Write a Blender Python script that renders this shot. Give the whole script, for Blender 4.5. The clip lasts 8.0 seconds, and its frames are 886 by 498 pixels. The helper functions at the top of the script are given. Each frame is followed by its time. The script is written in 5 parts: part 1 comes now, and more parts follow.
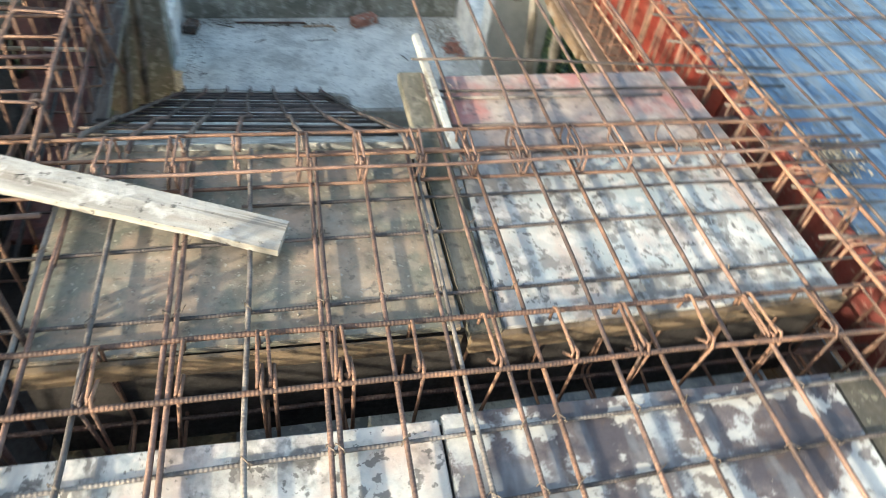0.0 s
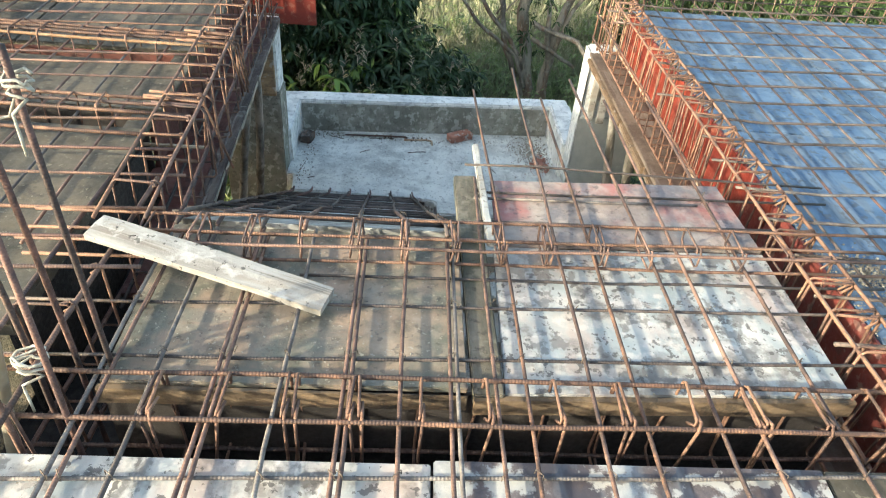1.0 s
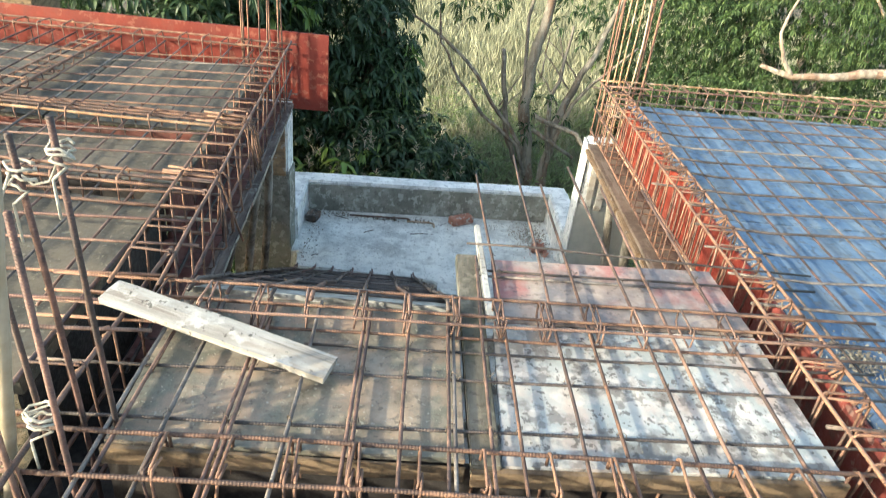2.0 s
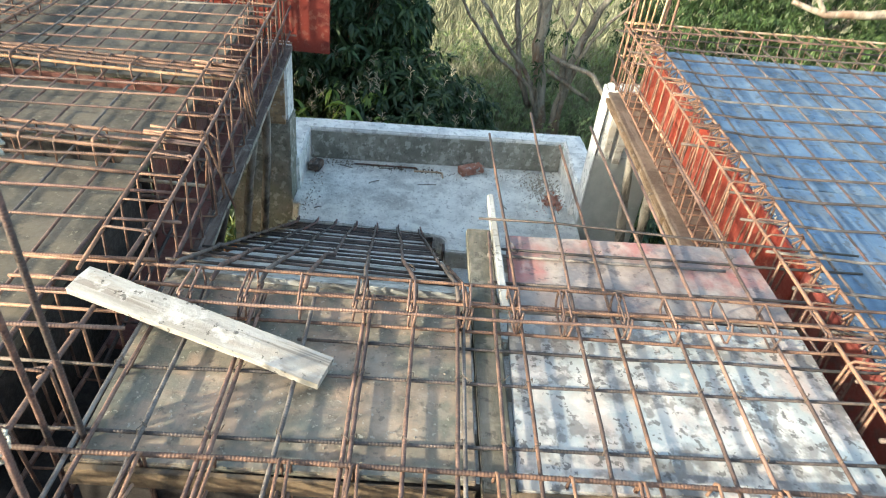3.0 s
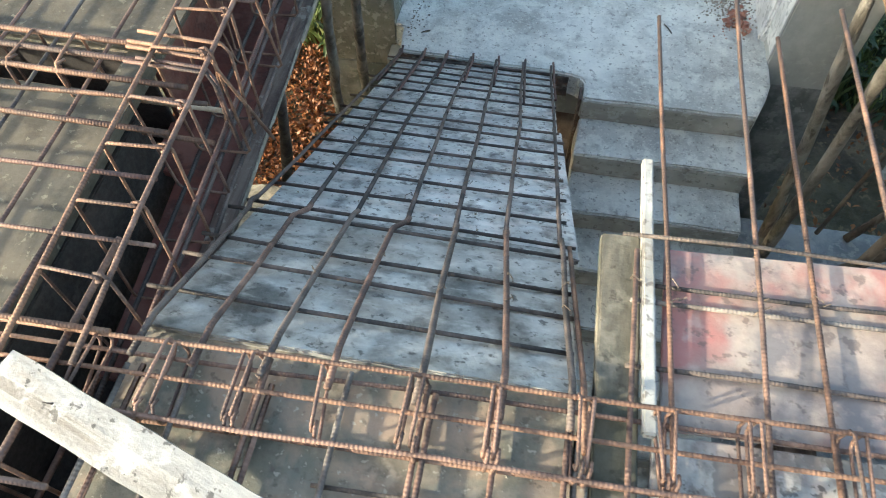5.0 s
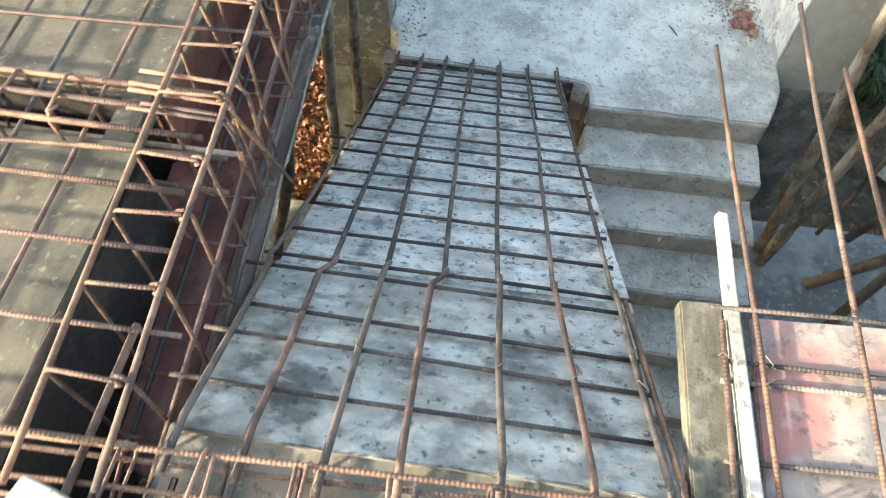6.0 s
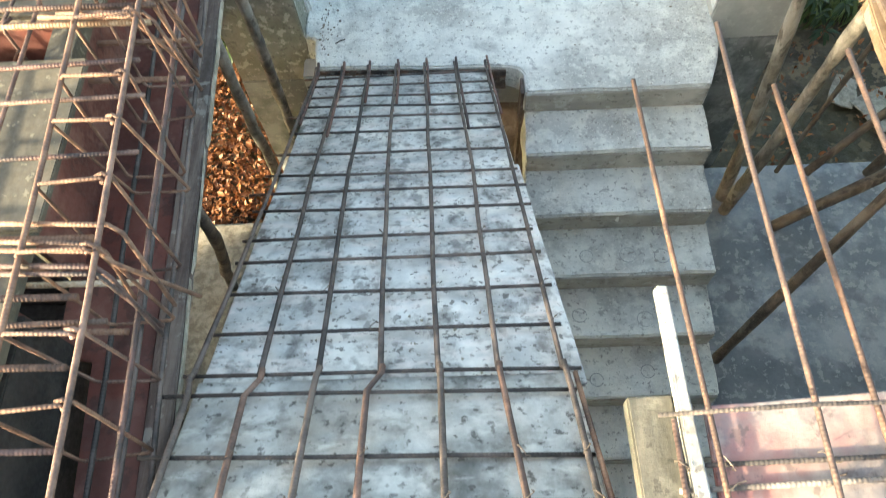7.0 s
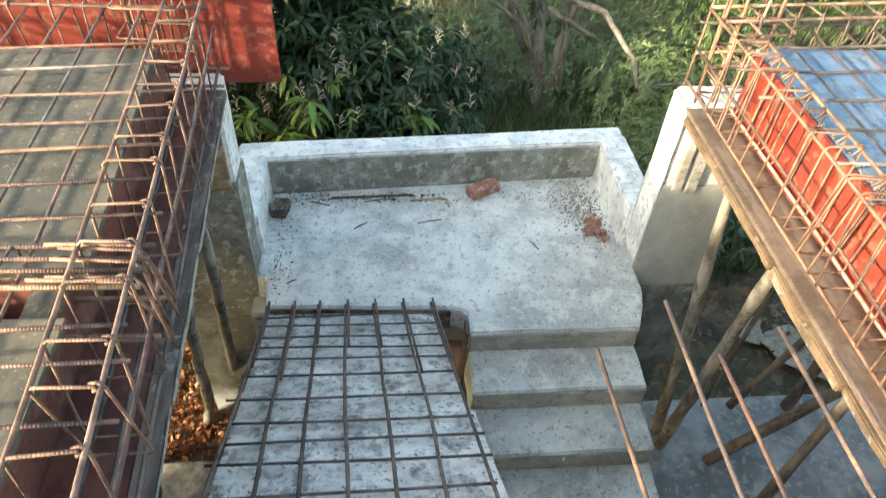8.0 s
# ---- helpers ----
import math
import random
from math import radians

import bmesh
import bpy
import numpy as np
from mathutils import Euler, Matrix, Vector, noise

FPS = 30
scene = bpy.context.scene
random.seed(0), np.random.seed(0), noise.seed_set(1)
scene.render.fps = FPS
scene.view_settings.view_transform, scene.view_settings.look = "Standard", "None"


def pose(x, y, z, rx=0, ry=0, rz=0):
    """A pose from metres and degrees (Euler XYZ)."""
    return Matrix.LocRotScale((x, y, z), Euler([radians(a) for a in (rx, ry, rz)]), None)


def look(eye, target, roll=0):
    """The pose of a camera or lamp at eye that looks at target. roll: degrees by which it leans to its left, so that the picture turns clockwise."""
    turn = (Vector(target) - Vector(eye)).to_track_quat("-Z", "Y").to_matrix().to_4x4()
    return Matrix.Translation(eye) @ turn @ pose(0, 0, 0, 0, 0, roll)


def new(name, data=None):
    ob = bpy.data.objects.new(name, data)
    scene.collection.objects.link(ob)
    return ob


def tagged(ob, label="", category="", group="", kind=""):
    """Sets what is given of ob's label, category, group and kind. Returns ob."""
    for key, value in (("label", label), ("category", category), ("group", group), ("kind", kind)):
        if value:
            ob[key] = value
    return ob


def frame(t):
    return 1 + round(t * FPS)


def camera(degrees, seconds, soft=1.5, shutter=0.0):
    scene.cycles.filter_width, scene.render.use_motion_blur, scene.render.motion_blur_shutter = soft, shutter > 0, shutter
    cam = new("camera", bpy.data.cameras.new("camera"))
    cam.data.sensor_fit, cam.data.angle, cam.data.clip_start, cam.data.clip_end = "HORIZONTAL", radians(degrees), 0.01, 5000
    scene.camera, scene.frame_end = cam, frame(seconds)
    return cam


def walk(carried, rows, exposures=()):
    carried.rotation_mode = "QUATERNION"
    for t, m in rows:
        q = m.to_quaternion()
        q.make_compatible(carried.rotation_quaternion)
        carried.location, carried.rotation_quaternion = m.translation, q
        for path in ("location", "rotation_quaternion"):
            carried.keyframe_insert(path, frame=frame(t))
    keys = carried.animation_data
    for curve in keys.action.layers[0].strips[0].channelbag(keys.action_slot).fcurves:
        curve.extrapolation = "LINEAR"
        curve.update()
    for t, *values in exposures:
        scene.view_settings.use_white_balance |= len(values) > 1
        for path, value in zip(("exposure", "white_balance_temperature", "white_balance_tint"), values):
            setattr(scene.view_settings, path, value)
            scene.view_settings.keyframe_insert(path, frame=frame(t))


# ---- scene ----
cam = camera(67.1, 8.0, soft=0.95, shutter=0.35)
PATH = [
    (0, (-0.549, 0.435, 4.213), (-0.122, 1.77, 2.787), 10.2),
    (0.5, (-0.395, 0.249, 4.303), (-0.277, 1.759, 2.998), 10.0),
    (1, (-0.369, 0.167, 4.327), (-0.253, 1.759, 3.122), 5.4),
    (1.5, (-0.374, 0.118, 4.34), (-0.281, 1.774, 3.223), 6.2),
    (2, (-0.383, 0.083, 4.346), (-0.28, 1.815, 3.35), 6.6),
    (2.2, (-0.384, 0.084, 4.338), (-0.279, 1.839, 3.384), 6.4),
    (3.3, (-0.394, 0.551, 4.34), (-0.313, 2.138, 3.126), 7.1),
    (3.5, (-0.404, 0.667, 4.308), (-0.395, 2.237, 3.068), 4.9),
    (4, (-0.387, 0.938, 4.295), (-0.464, 2.175, 2.725), 2.6),
    (4.5, (-0.321, 1.353, 4.254), (-0.507, 2.468, 2.603), -2.2),
    (4.7, (-0.325, 1.432, 4.263), (-0.549, 2.51, 2.594), -1.9),
    (5.8, (-0.569, 1.631, 4.227), (-0.756, 2.674, 2.530), 0.2),
    (6, (-0.586, 1.705, 4.216), (-0.725, 2.736, 2.508), 0.6),
    (6.5, (-0.527, 1.967, 4.214), (-0.627, 2.836, 2.415), -2.6),
    (7, (-0.481, 2.073, 4.255), (-0.549, 2.982, 2.475), -5.8),
    (7.5, (-0.536, 2.12, 4.334), (-0.461, 3.353, 2.761), 1.7),
    (8, (-0.619, 2.125, 4.379), (-0.436, 3.543, 2.981), 4.1),
]
walk(cam, [(t, look(eye, target, roll)) for t, eye, target, roll in PATH],
     exposures=((0.0, 1.76, 6750, 0), (1.0, 1.80, 6800, 0), (2.0, 1.88, 6750, 0), (4.0, 1.88, 6700, 0), (6.0, 2.42, 7200, 0), (6.5, 2.68, 7620, 0), (7.0, 2.70, 7700, 0), (7.5, 2.62, 7550, 0), (8.0, 2.34, 7450, 0)))

# ---------- world, sun, exposure ----------
world = bpy.data.worlds.new("sky")
scene.world = world
world.use_nodes = True
SUN_TO = Vector((-0.80, -0.42, 0.30)).normalized()
wn, wl = world.node_tree.nodes, world.node_tree.links
sky = wn.new("ShaderNodeTexSky")
sky.sky_type, sky.sun_disc = "NISHITA", False
sky.dust_density, sky.ozone_density = 2.2, 0.8
sky.sun_elevation = math.asin(SUN_TO.z)
sky.sun_rotation = math.atan2(SUN_TO.x, SUN_TO.y)
wl.new(sky.outputs[0], wn["Background"].inputs[0])
wn["Background"].inputs[1].default_value = 0.15
sun = new("sun", bpy.data.lights.new("sun", "SUN"))
sun.data.energy, sun.data.angle, sun.data.color = 2.7, radians(2.2), (1.0, 0.89, 0.75)
sun.matrix_world = look(SUN_TO * 30, (0, 0, 0))


# ---------- materials ----------
def material(name):
    m = bpy.data.materials.new(name)
    m.use_nodes = True
    return m, m.node_tree.nodes, m.node_tree.links, m.node_tree.nodes["Principled BSDF"]


def ramp_node(n, stops):
    r = n.new("ShaderNodeValToRGB")
    els = r.color_ramp.elements
    while len(els) < len(stops):
        els.new(0.5)
    for e, (p, c) in zip(els, stops):
        e.position, e.color = p, (*c, 1)
    return r


def noise_node(n, l, vec, scale, detail=6, rough=0.6):
    t = n.new("ShaderNodeTexNoise")
    t.inputs["Scale"].default_value, t.inputs["Detail"].default_value, t.inputs["Roughness"].default_value = scale, detail, rough
    l.new(vec, t.inputs["Vector"])
    k = n.new("ShaderNodeMath")
    k.operation = "MULTIPLY_ADD"
    k.inputs[1].default_value, k.inputs[2].default_value = 2.2, -0.60
    l.new(t.outputs[0], k.inputs[0])
    return k


def mix_node(n, l, fac, a, b, mode="MIX"):
    m = n.new("ShaderNodeMix")
    m.data_type, m.blend_type = "RGBA", mode
    for src, i in ((fac, 0), (a, 6), (b, 7)):
        if isinstance(src, (int, float)):
            m.inputs[i].default_value = src
        elif isinstance(src, tuple):
            m.inputs[i].default_value = (*src, 1)
        else:
            l.new(src, m.inputs[i])
    return m.outputs[2]


def bump_node(n, l, height, strength, dist, bsdf):
    b = n.new("ShaderNodeBump")
    b.inputs["Strength"].default_value, b.inputs["Distance"].default_value = strength, dist
    l.new(height, b.inputs["Height"])
    l.new(b.outputs[0], bsdf.inputs["Normal"])


def coords(n, l, random_shift=True, scale=(1, 1, 1)):
    """Object coordinates, shifted for each object so that alike pieces differ."""
    tc = n.new("ShaderNodeTexCoord")
    mp = n.new("ShaderNodeMapping")
    mp.inputs["Scale"].default_value = scale
    l.new(tc.outputs["Object"], mp.inputs["Vector"])
    if random_shift:
        oi = n.new("ShaderNodeObjectInfo")
        mul = n.new("ShaderNodeVectorMath")
        mul.operation = "SCALE"
        mul.inputs[0].default_value = (17.0, 31.0, 11.0)
        l.new(oi.outputs["Random"], mul.inputs["Scale"])
        l.new(mul.outputs[0], mp.inputs["Location"])
    return mp.outputs[0]


def speckled(name, stops, scale, spots=(), rough=(0.6, 0.9), bump=0.25, bump_scale=60, dist=0.004, stretch=(1, 1, 1), detail=8, metal=0.0):
    """Base colours by a soft noise, then layers of stains: (scale, low, high, colour, strength, stretch)."""
    m, n, l, b = material(name)
    v = coords(n, l, scale=stretch)
    plain = coords(n, l)
    base = noise_node(n, l, v, scale, detail, 0.65)
    col = ramp_node(n, stops)
    l.new(base.outputs[0], col.inputs[0])
    out = col.outputs[0]
    for sc, lo, hi, colour, strength, st in spots:
        sv = coords(n, l, scale=st)
        t = noise_node(n, l, sv, sc, 5, 0.6)
        mr = n.new("ShaderNodeMapRange")
        mr.inputs[1].default_value, mr.inputs[2].default_value, mr.inputs[4].default_value = lo, hi, strength
        l.new(t.outputs[0], mr.inputs[0])
        out = mix_node(n, l, mr.outputs[0], out, colour)
    l.new(out, b.inputs["Base Color"])
    fine = noise_node(n, l, plain, bump_scale, 8, 0.7)
    mr = n.new("ShaderNodeMapRange")
    mr.inputs[1].default_value, mr.inputs[2].default_value = 0.3, 0.7
    mr.inputs[3].default_value, mr.inputs[4].default_value = rough
    l.new(fine.outputs[0], mr.inputs[0])
    l.new(mr.outputs[0], b.inputs["Roughness"])
    b.inputs["Metallic"].default_value = metal
    bump_node(n, l, fine.outputs[0], bump, dist, b)
    return m


def bar_material(name, light, mid, dark):
    """Rusted ribbed steel: the ribs follow the bar's own length (UV)."""
    m, n, l, b = material(name)
    v = coords(n, l)
    t = noise_node(n, l, v, 9, 8, 0.7)
    col = ramp_node(n, ((0.28, dark), (0.5, mid), (0.72, light)))
    oi = n.new("ShaderNodeObjectInfo")
    mth = n.new("ShaderNodeMath")
    mth.operation = "MULTIPLY_ADD"
    mth.inputs[1].default_value, mth.inputs[2].default_value = 0.34, -0.17
    l.new(oi.outputs["Random"], mth.inputs[0])
    add = n.new("ShaderNodeMath")
    l.new(t.outputs[0], add.inputs[0])
    l.new(mth.outputs[0], add.inputs[1])
    l.new(add.outputs[0], col.inputs[0])
    l.new(col.outputs[0], b.inputs["Base Color"])
    b.inputs["Roughness"].default_value, b.inputs["Metallic"].default_value = 0.68, 0.15
    uv = n.new("ShaderNodeUVMap")
    w = n.new("ShaderNodeTexWave")
    w.bands_direction = "Y"
    w.inputs["Scale"].default_value, w.inputs["Distortion"].default_value = 36.0, 0.0
    l.new(uv.outputs[0], w.inputs["Vector"])
    bump_node(n, l, w.outputs["Fac"], 0.42, 0.002, b)
    return m


ONE = (1, 1, 1)
RUST = bar_material("rusted_steel", (0.270, 0.155, 0.103), (0.178, 0.096, 0.066), (0.088, 0.054, 0.043))
BROWN = bar_material("brown_steel", (0.261, 0.158, 0.121), (0.160, 0.095, 0.074), (0.080, 0.054, 0.048))
REDDISH = bar_material("reddish_steel", (0.19, 0.105, 0.085), (0.115, 0.066, 0.058), (0.06, 0.043, 0.040))
GREY = bar_material("grey_steel", (0.272, 0.240, 0.213), (0.176, 0.152, 0.139), (0.096, 0.080, 0.074))
DARK = bar_material("dark_steel", (0.15, 0.115, 0.10), (0.085, 0.068, 0.062), (0.045, 0.038, 0.036))
PALE = bar_material("pale_steel", (0.535, 0.419, 0.310), (0.421, 0.293, 0.186), (0.275, 0.158, 0.085))
WIRE = speckled("tie_wire", ((0.3, (0.10, 0.08, 0.07)), (0.7, (0.22, 0.17, 0.13))), 40, metal=0.4)
CONCRETE = speckled("raw_concrete", ((0.22, (0.540, 0.538, 0.502)), (0.5, (0.745, 0.742, 0.695)), (0.78, (0.860, 0.850, 0.795))), 3.2,
                    ((1.7, 0.54, 0.78, (0.430, 0.432, 0.410), 0.6, (1, 1.6, 1)), (3.0, 0.58, 0.86, (0.300, 0.298, 0.280), 0.4, ONE), (24, 0.68, 0.82, (0.220, 0.215, 0.200), 0.5, ONE), (9, 0.56, 0.74, (0.850, 0.848, 0.782), 0.6, ONE), (5.5, 0.66, 0.84, (0.340, 0.330, 0.302), 0.4, ONE), (38, 0.72, 0.82, (0.265, 0.249, 0.221), 0.7, ONE), (70, 0.64, 0.82, (0.848, 0.827, 0.766), 0.6, ONE)),
                    bump=0.75, bump_scale=30, dist=0.012)
PLASTER = speckled("grey_plaster", ((0.3, (0.35, 0.36, 0.345)), (0.7, (0.46, 0.47, 0.445))), 3,
                   ((1.6, 0.52, 0.72, (0.25, 0.255, 0.245), 0.35, (1, 1, 0.5)), (18, 0.64, 0.72, (0.46, 0.46, 0.44), 0.5, ONE)), bump=0.25, bump_scale=50)
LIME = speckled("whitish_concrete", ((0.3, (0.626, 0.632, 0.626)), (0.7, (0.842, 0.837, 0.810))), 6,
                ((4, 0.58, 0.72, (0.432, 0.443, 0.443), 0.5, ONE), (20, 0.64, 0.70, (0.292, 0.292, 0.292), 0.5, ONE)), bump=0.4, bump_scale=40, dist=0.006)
DAMP = speckled("damp_concrete", ((0.3, (0.15, 0.16, 0.155)), (0.7, (0.30, 0.31, 0.30))), 5,
                ((3, 0.5, 0.66, (0.09, 0.095, 0.09), 0.7, (1, 1, 0.4)), (16, 0.62, 0.70, (0.42, 0.42, 0.40), 0.5, ONE)), bump=0.35)
# Stained render of the parapet; on the left column it also paints shade.
LINING = speckled("green_stained_shade_render", ((0.3, (0.19, 0.185, 0.155)), (0.7, (0.33, 0.32, 0.275))), 5,
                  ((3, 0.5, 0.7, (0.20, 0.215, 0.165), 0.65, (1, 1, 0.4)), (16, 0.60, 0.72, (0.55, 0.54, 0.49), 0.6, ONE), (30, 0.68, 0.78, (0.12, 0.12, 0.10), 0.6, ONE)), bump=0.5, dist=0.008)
RAMP_SHEET = speckled("cement_smeared_sheet", ((0.18, (0.385, 0.383, 0.374)), (0.40, (0.550, 0.548, 0.536)), (0.60, (0.670, 0.664, 0.642)), (0.82, (0.790, 0.775, 0.735))), 6.5,
                      ((2.2, 0.48, 0.78, (0.360, 0.340, 0.318), 0.50, ONE), (4.2, 0.52, 0.82, (0.330, 0.335, 0.342), 0.45, (1, 1.6, 1)), (6.5, 0.62, 0.90, (0.110, 0.106, 0.104), 0.90, (1.5, 0.8, 1)), (15, 0.62, 0.88, (0.200, 0.185, 0.172), 0.75, ONE), (46, 0.70, 0.76, (0.090, 0.080, 0.075), 0.80, ONE), (9, 0.67, 0.77, (0.150, 0.142, 0.138), 0.60, (1.6, 0.9, 1)), (12, 0.58, 0.80, (0.740, 0.665, 0.630), 0.55, (0.7, 1.6, 1))), rough=(0.5, 0.85), bump=0.45, bump_scale=45)
DIRTY_SHEET = speckled("dirty_cement_sheet", ((0.18, (0.250, 0.248, 0.235)), (0.40, (0.380, 0.378, 0.362)), (0.60, (0.485, 0.480, 0.460)), (0.82, (0.600, 0.590, 0.560))), 6.5,
                       ((2.6, 0.42, 0.74, (0.225, 0.220, 0.205), 0.70, ONE), (5.0, 0.52, 0.84, (0.080, 0.078, 0.072), 0.90, ONE), (4.0, 0.52, 0.78, (0.330, 0.300, 0.265), 0.55, (1, 1.6, 1)), (15, 0.58, 0.86, (0.150, 0.145, 0.132), 0.75, ONE), (42, 0.68, 0.84, (0.070, 0.064, 0.060), 0.85, ONE), (12, 0.60, 0.82, (0.640, 0.625, 0.590), 0.45, (0.7, 1.6, 1))), rough=(0.5, 0.85), bump=0.5, bump_scale=45)
WHITE_PLATE = speckled("whitewashed_plate", ((0.20, (0.360, 0.400, 0.408)), (0.42, (0.500, 0.520, 0.508)), (0.60, (0.640, 0.605, 0.550)), (0.80, (0.720, 0.662, 0.590))), 3.4,
                       ((2.3, 0.46, 0.74, (0.235, 0.225, 0.220), 0.50, ONE), (3.1, 0.46, 0.70, (0.290, 0.345, 0.372), 0.70, (2.0, 0.7, 1)), (4.2, 0.50, 0.74, (0.520, 0.370, 0.310), 0.55, (1.4, 0.8, 1)), (5.5, 0.58, 0.82, (0.120, 0.110, 0.105), 0.80, ONE), (13, 0.60, 0.86, (0.150, 0.130, 0.118), 0.65, ONE), (34, 0.67, 0.72, (0.070, 0.060, 0.056), 0.75, ONE), (7.5, 0.60, 0.67, (0.150, 0.135, 0.125), 0.70, (1.2, 0.9, 1)), (18, 0.60, 0.80, (0.720, 0.650, 0.595), 0.50, ONE)),
                       rough=(0.35, 0.7), bump=0.25)
PEELING = speckled("peeling_paint_plate", ((0.40, (0.078, 0.066, 0.072)), (0.55, (0.155, 0.125, 0.120)), (0.61, (0.40, 0.395, 0.385)), (0.80, (0.58, 0.56, 0.52))), 4.6,
                   ((18, 0.64, 0.74, (0.10, 0.072, 0.065), 0.8, ONE), (2.2, 0.60, 0.76, (0.30, 0.33, 0.36), 0.5, (2.0, 0.6, 1)), (11, 0.66, 0.74, (0.54, 0.52, 0.48), 0.8, ONE)), rough=(0.3, 0.65), bump=0.25)
# Stains, plus grey-green and tan streaks painting dappled sun and shadow.
BROWN_PLY = speckled("stained_dappled_plywood", ((0.20, (0.110, 0.112, 0.090)), (0.42, (0.185, 0.172, 0.135)), (0.58, (0.300, 0.232, 0.172)), (0.76, (0.415, 0.325, 0.245))), 3.2,
                     ((2.6, 0.46, 0.70, (0.135, 0.142, 0.118), 0.60, (2.2, 0.8, 1)), (3.6, 0.50, 0.72, (0.400, 0.280, 0.205), 0.65, (1.4, 0.8, 1)), (5.0, 0.54, 0.76, (0.160, 0.165, 0.140), 0.60, (0.6, 1.8, 1)), (8, 0.58, 0.80, (0.078, 0.072, 0.058), 0.60, ONE), (16, 0.60, 0.80, (0.385, 0.335, 0.265), 0.45, ONE), (34, 0.68, 0.82, (0.085, 0.070, 0.056), 0.55, ONE), (60, 0.76, 0.84, (0.470, 0.440, 0.370), 0.6, ONE)), rough=(0.5, 0.85), bump=0.25)
GREY_PLY = speckled("grey_plywood", ((0.25, (0.050, 0.047, 0.038)), (0.5, (0.085, 0.075, 0.057)), (0.75, (0.135, 0.114, 0.083))), 3.4,
                    ((2.0, 0.50, 0.70, (0.070, 0.068, 0.058), 0.65, (0.6, 2.0, 1)), (3.6, 0.54, 0.74, (0.165, 0.138, 0.102), 0.6, (1.6, 0.6, 1)), (9, 0.60, 0.80, (0.050, 0.045, 0.036), 0.65, ONE), (40, 0.76, 0.82, (0.265, 0.243, 0.180), 0.6, ONE)), rough=(0.6, 0.9), bump=0.15)
PINK_PLATE = speckled("pink_smeared_plate", ((0.22, (0.165, 0.145, 0.140)), (0.45, (0.260, 0.205, 0.185)), (0.75, (0.400, 0.320, 0.270))), 4.6,
                      ((2.4, 0.46, 0.74, (0.440, 0.150, 0.130), 0.75, ONE), (5.2, 0.52, 0.74, (0.430, 0.370, 0.320), 0.65, (1.3, 0.8, 1)), (4.5, 0.56, 0.78, (0.150, 0.145, 0.160), 0.75, ONE), (12, 0.60, 0.82, (0.500, 0.390, 0.330), 0.55, ONE), (26, 0.68, 0.80, (0.110, 0.085, 0.080), 0.6, ONE)), rough=(0.4, 0.75), bump=0.25)
MAROON = speckled("maroon_board", ((0.3, (0.105, 0.040, 0.032)), (0.7, (0.180, 0.068, 0.053))), 4, ((9, 0.58, 0.7, (0.236, 0.121, 0.095), 0.5, ONE), (3, 0.54, 0.70, (0.200, 0.058, 0.040), 0.6, (1, 2, 1)), (14, 0.66, 0.78, (0.059, 0.029, 0.025), 0.6, ONE)), rough=(0.45, 0.7), bump=0.15)
RED = speckled("red_form_paint", ((0.3, (0.150, 0.019, 0.012)), (0.7, (0.222, 0.031, 0.017))), 3, ((7, 0.60, 0.72, (0.171, 0.035, 0.025), 0.6, (1, 1, 0.4)), (20, 0.66, 0.72, (0.297, 0.128, 0.086), 0.5, ONE)), rough=(0.45, 0.7), bump=0.12)
BROWN_TIMBER = speckled("brown_form_timber", ((0.3, (0.110, 0.074, 0.045)), (0.7, (0.240, 0.165, 0.100))), 6, ((5, 0.58, 0.74, (0.22, 0.155, 0.095), 0.6, (1, 1, 2)), (9, 0.60, 0.74, (0.03, 0.026, 0.022), 0.7, ONE)), stretch=(1, 1, 4), bump=0.35)
SIDE_WOOD = speckled("weathered_edge_wood", ((0.3, (0.105, 0.065, 0.037)), (0.7, (0.182, 0.122, 0.075))), 6, ((8, 0.60, 0.74, (0.066, 0.049, 0.037), 0.7, ONE), (16, 0.70, 0.78, (0.275, 0.239, 0.205), 0.6, ONE)), stretch=(1, 1, 5), bump=0.35)
# Darker copy of the red paint with the platform's shade in it.
SHADED_RED = speckled("worn_shaded_red", ((0.3, (0.13, 0.03, 0.025)), (0.7, (0.22, 0.05, 0.04))), 4, ((9, 0.58, 0.72, (0.10, 0.06, 0.05), 0.6, ONE), (22, 0.68, 0.76, (0.34, 0.24, 0.20), 0.5, ONE)), rough=(0.45, 0.75), bump=0.15)
BLUE = speckled("blue_film", ((0.3, (0.045, 0.098, 0.190)), (0.5, (0.074, 0.145, 0.262)), (0.7, (0.115, 0.190, 0.300))), 2.2,
                ((3, 0.50, 0.66, (0.050, 0.085, 0.135), 0.7, (5.0, 0.35, 1)), (4, 0.58, 0.72, (0.20, 0.26, 0.33), 0.6, (4.0, 0.5, 1)), (5, 0.58, 0.70, (0.139, 0.165, 0.195), 0.6, (1.8, 0.6, 1)), (22, 0.66, 0.71, (0.053, 0.050, 0.051), 0.6, ONE)), rough=(0.32, 0.55), bump=0.2, bump_scale=14, dist=0.006)
# Near-black board colour that holds the deep shade of the beam trenches.
TRENCH_SHADE = speckled("shade_black_board", ((0.3, (0.020, 0.017, 0.016)), (0.7, (0.048, 0.040, 0.036))), 5, ((12, 0.66, 0.8, (0.07, 0.06, 0.055), 0.5, ONE),), rough=(0.6, 0.9))
